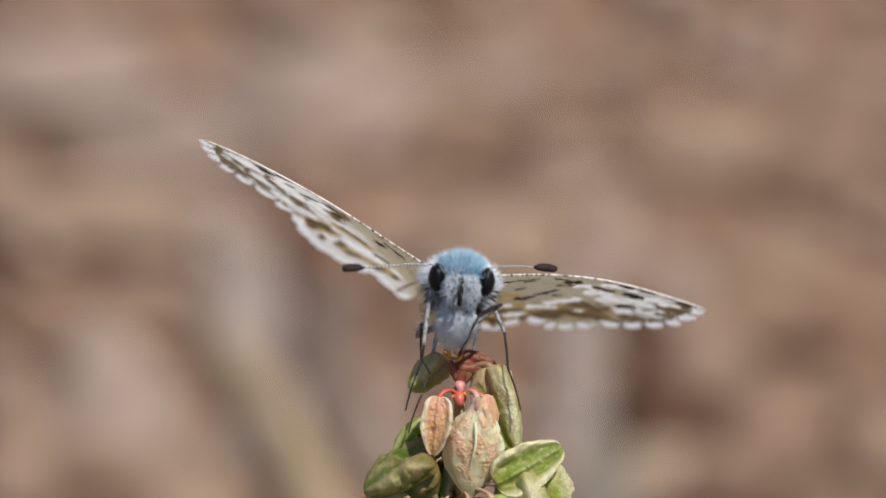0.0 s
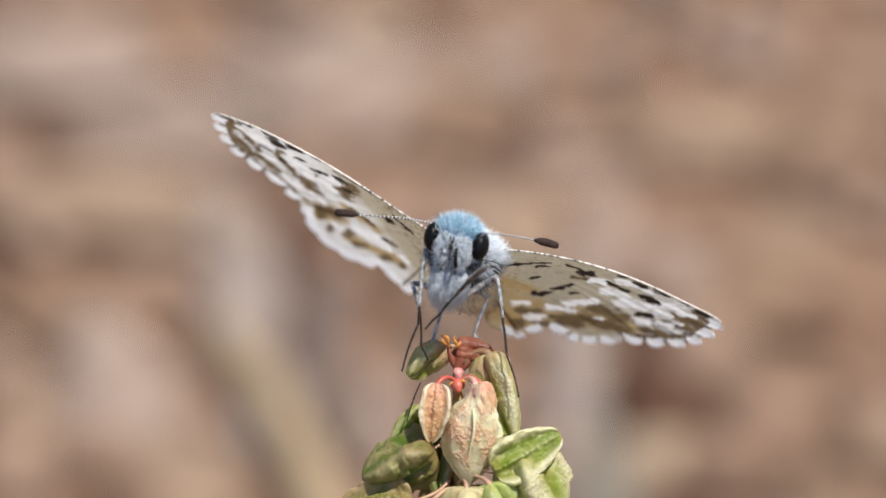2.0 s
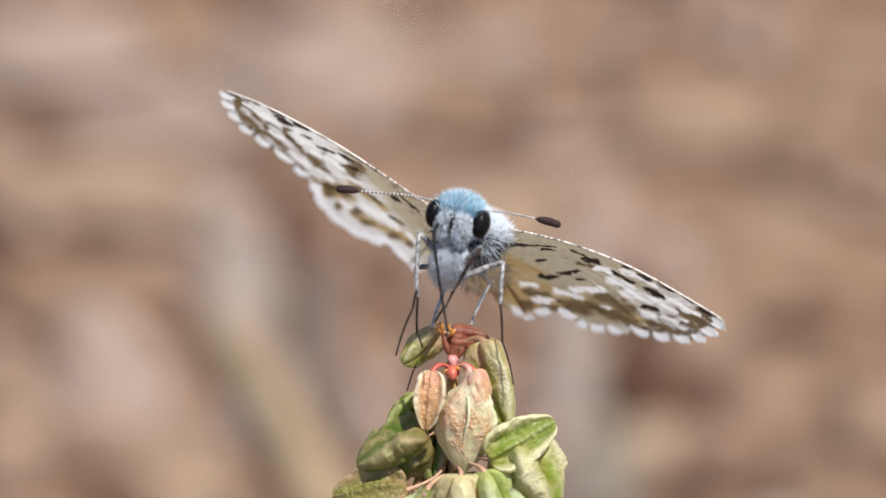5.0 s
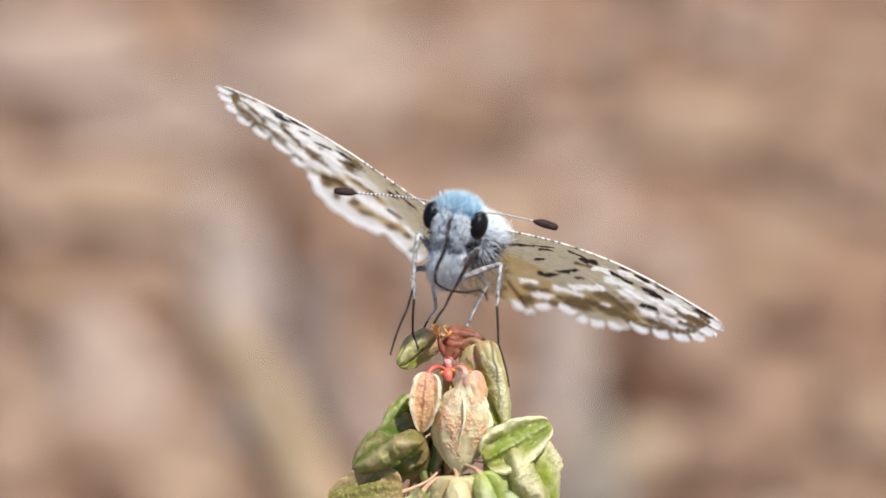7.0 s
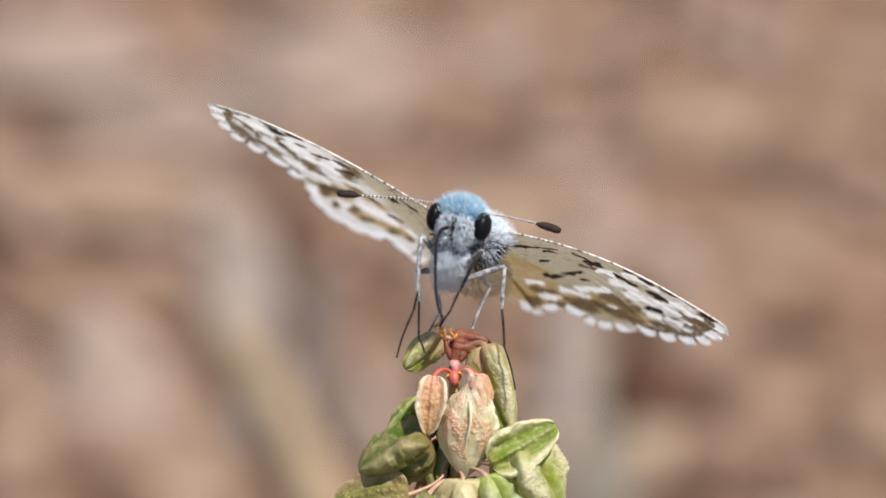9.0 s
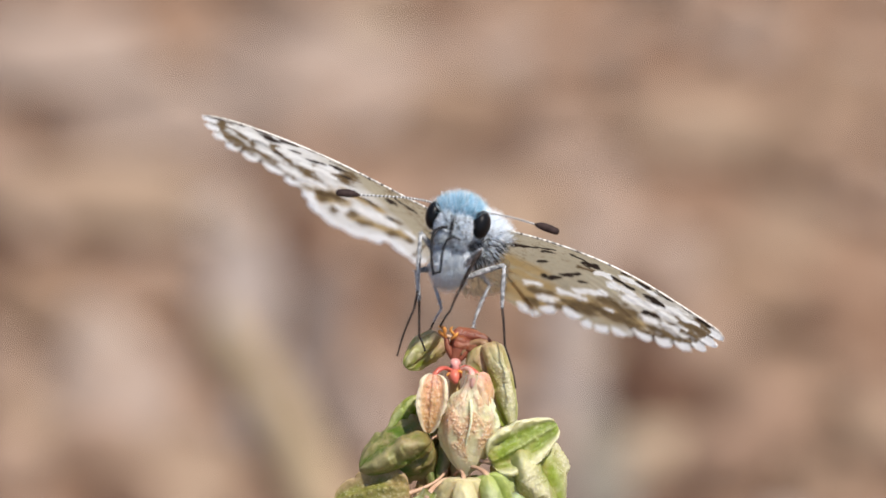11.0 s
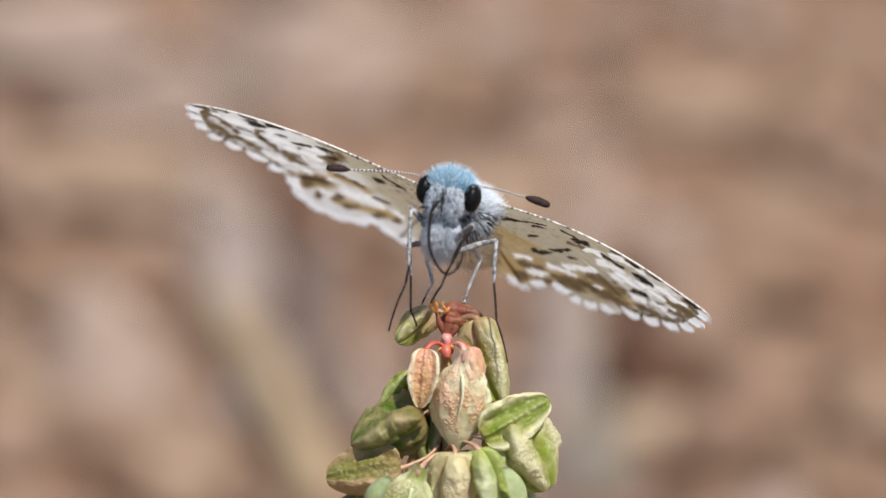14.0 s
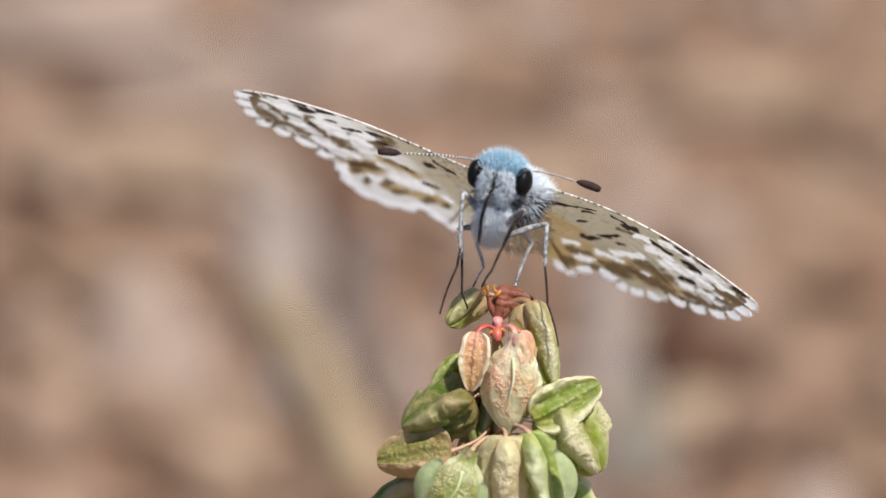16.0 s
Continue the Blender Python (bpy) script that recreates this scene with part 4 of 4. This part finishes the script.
HIND_MARGIN = {"R": [(0.2, 2.37), (2.0, 3.27), (5.5, 4.57), (9.2, 5.87), (10.6, 6.2), (10.4, 6.8), (9.6, 7.5), (8.7, 8.05), (7.8, 7.9), (6.9, 7.75), (6.4, 8.3), (5.9, 9.2), (5.4, 9.5), (4.7, 9.1), (3.6, 8.6), (2.4, 7.0), (1.2, 5.4), (0.4, 4.0)],
               "L": [(0.2, 2.37), (2.0, 3.27), (5.5, 4.87), (9.2, 6.3), (9.55, 6.7), (9.4, 8.3), (8.6, 9.4), (7.05, 9.85), (5.5, 9.55), (4.65, 9.0), (3.95, 9.5), (3.0, 9.9), (2.2, 8.9), (1.4, 6.8), (0.4, 4.0)]}
HIND_FRINGE = {"R": (7, (10.55, 6.5), (4.4, 9.0)), "L": (7, (9.4, 6.5), (2.4, 9.3))}
WING_SIDES = {"R": (1, 0.65, 1.0), "L": (-1, 0.3, 1.042)}
wings = {}
for key, (side, camber, size) in WING_SIDES.items():
    pair = []
    for name, root, margin, (lobes, start, end), checked, lift, label in (
            ("forewing", (0.0, 0.2 if key == "R" else 1.4), FORE_MARGIN[key], FORE_FRINGE[key], True, 0.0, "white forewing with dark checks and a checkered fringe"),
            ("hindwing", (0.8, 4.0), HIND_MARGIN[key], HIND_FRINGE[key], False, -0.012, "cream hindwing with olive-brown bands and a white fringe")):
        data, edge = wing_mesh(name, root, margin, lobes, start, end, key, side, camber, size, checked, lift)
        wing = part(name, data, butterfly, label)
        tagged(part("fringe", mesh_of("fringe", *fringe_hair(edge, side, size, camber, lift, len(wings) + 3), HAIR_WHITE, smooth=False), wing, "white fringe scales"), kind="stuff")
        pair.append(wing)
    line = smooth_line(FORE_MARGIN[key][:6 if key == "R" else 7], 120)
    tv, tf = tube([(side * s * size, c * size, camber * math.sin(math.pi * max(0.0, min(1, s / 14)))) for s, c in line], [0.062 - 0.025 * i / 119 for i in range(120)], 8)
    ticks = [0.5 + 0.09 * (1 if s > 5 else 0) + 0.3 * noise.noise(Vector((s * 7, side, 0))) for s, c in line for _ in range(8)]
    part("costa", mesh_of("costa", tv, tf, COSTA, (("ring", ticks),)), pair[0], "cream leading edge with dark ticks")
    wings[key] = pair


# ---- legs and tongue ----
def limb_mesh(name, length, r0, r1, mat, swell=0.0, bristle=0):
    pts = [(0, 0.03 * length * math.sin(math.pi * i / 9), -length * i / 9) for i in range(10)]
    tv, tf = tube(pts, [r0 + (r1 - r0) * i / 9 + swell * math.sin(math.pi * i / 9) for i in range(10)], 8)
    me = mesh_of(name, tv, tf, mat)
    rng = random.Random(int(length * 1000))
    tv, tf = [], []
    for _ in range(bristle * 3):
        u, q = rng.random(), rng.uniform(0, 6.28)
        b, d = Vector((0, 0.03 * length * math.sin(math.pi * u), -length * u)), Vector((math.cos(q), math.sin(q), -0.8)).normalized()
        e = d.cross(Vector((0, 0, 1))).normalized() * 0.018
        k = len(tv)
        tv += [b + e, b - e, b + d * rng.uniform(0.2, 0.45)]
        tf += [(k, k + 1, k + 2)]
    return me, mesh_of("leg_hair", tv, tf, HAIR_DARK if mat is LEG_DARK else HAIR_GREY)


# hip (butterfly's frame), then knee, ankle, toe bend and toe (spike's frame), in millimetres
LEGS = {
    "A": ((-0.7, 0.2, -2.2), (-1.83, -1.2, 7.47), (-1.95, -1.6, 4.3), (-2.13, -1.4, 3.45), (-3.03, -1.0, 0.95)),
    "B": ((-0.7, 1.2, -2.7), (-2.0, -0.4, 5.45), (-1.86, -0.7, 3.9), (-1.86, -0.6, 2.0), (-1.55, -0.3, 1.2)),
    "C": ((0.55, 0.0, -2.6), (1.40, -3.0, 6.45), (0.3, -2.8, 4.5), (-0.25, -2.2, 3.3), (-0.82, -0.9, 2.4)),
    "D": ((0.6, 1.2, -3.0), (2.72, -0.2, 5.75), (2.55, -0.5, 3.5), (2.67, -0.9, 1.5), (3.25, -1.0, -0.75)),
    "E": ((-0.5, 3.2, -2.6), (-1.0, 3.4, 4.6), (-0.7, 3.0, 3.4), (-1.1, 2.9, 2.7), (-1.9, 2.9, 0.6)),
    "F": ((0.6, 3.2, -2.4), (1.9, 3.6, 4.7), (1.1, 3.0, 2.8), (1.0, 2.6, 2.4), (0.7, 2.2, 2.1)),
}
TONGUE_N, TONGUE_L = 18, 0.35
tongue = part("proboscis", mesh_of("proboscis", *ball((-0.1, -0.85, -0.55), (0.12, 0.16, 0.2), 10, 12), TONGUE), butterfly, "thin black proboscis")
tongue_links = []
for i in range(TONGUE_N):
    w = 0.100 - 0.0028 * i
    lv, lf = tube([(0, 0, 0.08), (0, 0, 0.05), (0, 0, -TONGUE_L - 0.05), (0, 0, -TONGUE_L - 0.08)], [w * 0.6, w, w * 0.98, w * 0.55], 8)
    tongue_links.append(part("segment", mesh_of("segment", lv, lf, TONGUE), tongue))

# seconds; the head's shift right and up in millimetres; its roll, pitch and yaw in degrees
BODY = [(0.0, -0.11, -2.01, 5.7, 9, 4), (0.5, -0.28, -1.50, 8.0, 6, 0), (1.0, -0.25, -1.13, 8.7, 4, -5), (1.5, -0.18, -0.83, 9.9, 2, -10),
        (2.0, -0.23, -0.71, 12.3, 1, -11), (2.5, -0.17, -0.50, 12.3, 1, -12), (3.0, -0.07, -0.28, 13.9, 0, -15), (3.5, 0.08, -0.13, 14.0, 0, -16),
        (4.0, 0.10, -0.20, 12.9, 0, -15), (7.0, 0.25, -0.16, 12.4, 0, -14), (9.0, 0.10, -0.10, 12.0, 0, -13), (12.5, -0.05, -0.08, 11.0, 0, -13),
        (14.5, 0.0, 0.0, 10.6, 0, -13), (16.0, -0.05, -0.06, 10.6, 0, -13)]


def reading(rows, t):
    ts = [r[0] for r in rows]
    return [float(np.interp(t, ts, [r[k] for r in rows])) for k in range(1, len(rows[0]))]


def body_at(t):
    """The butterfly's pose in the spike's frame, in millimetres."""
    dx, dz, roll, pitch, yaw = reading(BODY, t)
    return pose(HEAD.x + dx, HEAD.y, HEAD.z + dz, pitch, roll, yaw)


def femur_length(key):
    return (Vector(LEGS[key][1]) - body_at(14.5) @ Vector(LEGS[key][0])).length


leg_parts = {}
for key, (hip, knee, ankle, bend, toe) in LEGS.items():
    k, a, b, t = Vector(knee), Vector(ankle), Vector(bend), Vector(toe)
    thin = 0.8 if key in "EF" else 1.0
    leg_parts[key] = []
    for name, size, r0, r1, mat, swell, hairs in (
            ("femur", femur_length(key), 0.13, 0.11, LEG_SCALES, 0.05, 40), ("tibia", (a - k).length, 0.095, 0.08, LEG_SCALES, 0.03, 26),
            ("tarsus", (b - a).length, 0.07, 0.06, LEG_DARK, 0.0, 8), ("foot", (t - b).length, 0.06, 0.045, LEG_DARK, 0.0, 6)):
        mat = LEG_DARK if key == "C" and name == "tibia" else mat
        mat = LEG_PALE if key in "EF" and name != "foot" else mat
        limb, hair = limb_mesh(name, size, r0 * thin, r1 * thin, mat, swell, hairs)
        ob = part(name, limb, butterfly)
        tagged(part("leg_hair", hair, ob), kind="stuff")
        leg_parts[key].append(ob)

# seconds; slope of the costa in the picture, sweep back, and fall of the chord
WING_R = [(0.0, 8.8, 28.0, -0.21), (0.5, 11.1, 22.5, -0.26), (1.0, 14.3, 21.5, -0.29), (1.5, 16.9, 19.0, -0.32), (2.0, 17.7, 18.3, -0.32), (2.5, 20.1, 17.6, -0.33),
          (3.0, 22.0, 14.8, -0.33), (3.5, 23.2, 14.3, -0.33), (4.0, 22.5, 14.3, -0.31), (7.0, 22.7, 13.5, -0.24), (8.0, 23.2, 11.0, -0.23), (9.0, 23.1, 11.7, -0.23),
          (11.5, 25.6, 11.2, -0.23), (12.5, 26.7, 11.2, -0.21), (14.5, 27.5, 10.8, -0.21), (16.0, 28.2, 11.5, -0.21)]
WING_L = [(0.0, 29.0, 14.3, -0.25), (0.5, 30.0, 14.9, -0.29), (1.0, 29.2, 16.2, -0.32), (1.5, 31.9, 18.2, -0.35), (2.0, 28.1, 18.4, -0.40), (2.5, 26.9, 18.9, -0.42),
          (3.0, 25.2, 19.0, -0.44), (3.5, 27.3, 20.2, -0.44), (4.0, 28.0, 20.1, -0.43), (7.0, 29.9, 17.9, -0.34), (7.5, 29.0, 17.6, -0.34), (8.0, 26.6, 17.1, -0.33),
          (9.0, 25.4, 17.1, -0.32), (11.5, 21.7, 16.9, -0.32), (12.5, 19.6, 16.3, -0.33), (14.5, 18.5, 15.5, -0.34), (16.0, 18.0, 15.2, -0.34)]
ROOT_R, ROOT_L = Vector((1.55, 2.4, 0.0)), Vector((-1.6, 2.4, 0.3))
# seconds and the lift of one antenna, in degrees
ANTENNA_LIFT = [(0.0, 6.5), (1.5, 6.5), (3.5, 7.5), (9.0, 3.5), (11.5, 0.0), (16.0, 0.0)]
# seconds and shifts of a toe from its resting place, in millimetres
TOES = {"A": [(0.0, 0.2, 0, -1.7), (0.5, 0.25, 0, -1.25), (1.0, 0.15, 0, -1.1), (1.5, 0.1, 0, -0.35), (4.0, 0.1, 0, -0.2), (7.0, 0, 0, 0), (16.0, 0, 0, 0)],
        "C": [(0.0, 0.8, 0, -0.2), (1.5, 0.3, 0, -0.3), (2.0, -0.85, 0, 0.5), (2.5, -0.9, 0, 0.2), (3.5, -0.2, 0, 0.2), (7.0, 0.1, 0, 0.2), (16.0, 0, 0, 0)],
        "E": [(0.0, -0.8, -2.3, -2.6), (4.2, -0.8, -2.3, -2.8), (6.3, 0, 0, 0), (16.0, 0, 0, 0)]}
# seconds and the line of the tongue, right and up from the head's middle, in millimetres; an empty line is the coiled tongue
TONGUE_LINES = [
    (0.0, ()), (2.0, ()), (2.5, ((-0.4, -0.5), (-0.8, -1.7), (-0.75, -2.5), (-0.5, -2.3), (-0.4, -1.2), (-0.5, -0.9), (-0.7, -1.6), (-0.68, -2.4))),
    (3.0, ((-1.0, -0.2), (-1.3, -0.6), (-1.55, -2.3), (-1.85, -5.0), (-1.9, -6.0))), (3.5, ((-1.1, -0.5), (-1.4, -1.1), (-1.6, -3.2), (-1.7, -5.3), (-1.6, -6.4))),
    (4.0, ((-1.15, -0.1), (-1.35, -0.7), (-0.95, -2.9), (-0.3, -5.8), (-0.2, -6.4))), (6.5, ((-0.9, -0.4), (-1.25, -0.9), (-1.3, -3.2), (-1.15, -5.7), (-1.1, -6.3))),
    (7.0, ((-0.3, -0.4), (-0.65, -1.6), (-1.1, -2.6), (-0.95, -3.4), (0.3, -3.75), (1.3, -3.6))), (7.5, ((-0.5, -0.3), (-0.9, -0.5), (-1.15, -2.0), (-1.05, -3.3), (-0.8, -3.5), (-0.65, -1.8), (-0.5, -0.7))),
    (8.0, ((-0.3, -0.4), (-1.0, -1.2), (-1.2, -2.7), (-0.8, -3.6), (-0.2, -4.0), (0.7, -3.7), (1.3, -3.1))), (8.5, ((-0.3, -0.3), (-1.25, -0.9), (-1.25, -3.2), (-0.55, -5.2), (-0.2, -6.0))),
    (9.0, ((-0.3, -0.2), (-1.1, -0.5), (-1.3, -2.4), (-1.2, -4.2), (-0.9, -5.0), (-0.65, -4.8))), (11.5, ((-0.3, -0.3), (-1.3, -0.5), (-1.45, -1.9), (-1.25, -3.0), (-1.0, -2.6), (-0.9, -1.5), (-0.6, -0.6))),
    (12.0, ((-0.3, -0.3), (-1.05, -1.2), (-0.75, -2.7), (0.0, -3.6), (0.8, -3.2), (1.1, -2.4))), (12.5, ((-0.3, -0.4), (-0.95, -1.1), (-0.95, -2.6), (-0.55, -3.5), (-0.3, -2.9), (-0.35, -2.0), (-0.5, -1.0))),
    (13.0, ((-0.4, -0.2), (-1.2, -0.6), (-1.4, -2.5), (-1.4, -4.6), (-1.4, -6.0))), (13.5, ((-0.3, -0.2), (-1.0, -0.9), (-1.05, -2.2), (-0.6, -3.4), (0.0, -3.7), (0.6, -3.2), (0.8, -2.4))),
    (14.0, ((-0.3, -0.2), (-0.9, -0.7), (-1.1, -2.6), (-0.55, -3.9), (0.0, -4.2), (0.5, -3.7), (0.7, -3.0))), (14.5, ((-0.25, -0.3), (-0.5, -2.1), (-0.85, -3.9), (-0.80, -3.8), (-0.47, -2.1), (-0.25, -0.9))),
    (15.0, ((-0.35, -0.25), (-0.8, -2.0), (-1.0, -3.4), (-0.96, -3.3), (-0.76, -2.0), (-0.4, -0.5))), (15.5, ((-0.5, -0.4), (-0.85, -2.2), (-1.05, -3.6), (-1.0, -3.5), (-0.8, -2.2), (-0.5, -0.7))),
    (16.0, ((-0.5, -0.4), (-1.0, -2.0), (-1.15, -3.3), (-1.1, -3.2), (-0.95, -2.0), (-0.5, -0.6)))]


def wing_at(t, key):
    slope, sweep, fall = reading(WING_R if key == "R" else WING_L, t)
    s, p = radians(slope), radians(sweep)
    out = Vector((math.cos(s) * math.cos(p), math.sin(p), -math.sin(s) * math.cos(p)))
    if key == "L":
        out = Vector((-out.x, out.y, -out.z))
    flat = math.hypot(out.x, out.y)
    along = -out.z * fall / flat
    across = math.sqrt(max(0.0, 1 - fall * fall - along * along))
    ux, uy = out.x / flat, out.y / flat
    nx, ny = (-uy, ux) if ux > 0 else (uy, -ux)
    back = Vector((along * ux + across * nx, along * uy + across * ny, fall)).normalized()
    x = out if key == "R" else -out
    up = x.cross(back)
    root = body_at(t) @ (ROOT_R if key == "R" else ROOT_L)
    return Matrix.Translation(root) @ Matrix((x, back, up)).transposed().to_4x4()


def small(m):
    """The same pose with its place in metres."""
    m = m.copy()
    m.translation = m.translation * MM
    return m


def between(a, b):
    """The pose of a limb that runs from a towards b."""
    return Matrix.Translation(a) @ (b - a).to_track_quat("-Z", "Y").to_matrix().to_4x4()


def leg_joints(t, key):
    hip0, knee0, ankle0, bend0, toe0 = (Vector(p) for p in LEGS[key])
    hip = body_at(t) @ hip0
    rest = body_at(14.5) @ hip0
    toe = toe0 + (Vector(reading(TOES[key], t)) if key in TOES else Vector())
    rise = hip - rest
    bend = bend0 + (toe - toe0) * 0.8 + rise * 0.12
    bend = toe + (bend - toe).normalized() * (bend0 - toe0).length
    ankle = ankle0 + (toe - toe0) * 0.5 + rise * 0.4
    ankle = bend + (ankle - bend).normalized() * (ankle0 - bend0).length
    # knee: two links of fixed length from the hip to the ankle
    shin, thigh = (knee0 - ankle0).length, femur_length(key)
    d = ankle - hip
    reach = min(max(d.length, abs(thigh - shin) + 0.05), thigh + shin - 0.02)
    axis = d.normalized()
    x = (thigh ** 2 - shin ** 2 + reach ** 2) / (2 * reach)
    h = math.sqrt(max(0.0, thigh ** 2 - x * x))
    pole = knee0 - rest
    pole = (pole - axis * pole.dot(axis)).normalized()
    knee = hip + axis * x + pole * h
    shank = knee + (ankle - knee).normalized() * shin
    return hip, knee, shank, bend, toe


def tongue_line(line):
    """Directions of the tongue's links along a line; what is left over curls up."""
    if not line:
        return [Vector((0.01, -math.sin(0.2 + i * 0.75), -math.cos(0.2 + i * 0.75))).normalized() for i in range(TONGUE_N)]
    pts = curve_points([(a, (-1.15, -1.65)[k] if k < 2 else -2.0 - 0.06 * k, b) for k, (a, b) in enumerate(line)], 80)
    out, p, i = [], pts[0], 0
    while len(out) < TONGUE_N:
        while i < len(pts) and (pts[i] - p).length < TONGUE_L:
            i += 1
        if i < len(pts):
            d = (pts[i] - p).normalized()
        else:
            d = (Matrix.Rotation(0.75, 3, "Y") @ out[-1]).normalized()
        out.append(d)
        p = p + d * TONGUE_L
    return out


def tongue_at(t, shapes):
    ts = [r[0] for r in TONGUE_LINES]
    k = max(0, min(len(ts) - 2, int(np.searchsorted(ts, t, "right")) - 1))
    f = (t - ts[k]) / (ts[k + 1] - ts[k])
    f = f * f * (3 - 2 * f)
    start = [Vector((l[0][0], -1.0, l[0][1])) if l else Vector((-0.1, -1.25, -0.75)) for _, l in TONGUE_LINES]
    p = HEAD + Vector((reading(BODY, t)[0], 0, reading(BODY, t)[1])) + start[k].lerp(start[k + 1], f)
    out = []
    for a, b in zip(shapes[k], shapes[k + 1]):
        d = a.lerp(b, f)
        d = (d if d.length > 0.05 else a + Vector((0, -0.3, 0))).normalized()
        out.append((p.copy(), p + d))
        p = p + d * TONGUE_L
    return out


def motions():
    times = [i * 0.25 for i in range(65)]
    walk(butterfly, [(t, FRAME @ small(body_at(t))) for t in times])
    for key, pair in wings.items():
        for w in pair:
            walk(w, [(t, small(body_at(t).inverted() @ wing_at(t, key))) for t in times])
    foot = Matrix.Translation((0.85 * MM, -0.15 * MM, 0.72 * MM))
    walk(lifted_antenna, [(t, foot @ pose(0, 0, 0, 0, -reading(ANTENNA_LIFT, t)[0], 0) @ foot.inverted()) for t in times])
    for key, limbs in leg_parts.items():
        joints = [(t, body_at(t).inverted(), leg_joints(t, key)) for t in times]
        for i, limb in enumerate(limbs):
            walk(limb, [(t, small(inv @ between(j[i], j[i + 1]))) for t, inv, j in joints])
    shapes = [tongue_line(l) for _, l in TONGUE_LINES]
    fine = [i * 0.125 for i in range(129)]
    lines = [(t, body_at(t).inverted(), tongue_at(t, shapes)) for t in fine]
    for i, link in enumerate(tongue_links):
        walk(link, [(t, small(inv @ between(*line[i]))) for t, inv, line in lines])


motions()
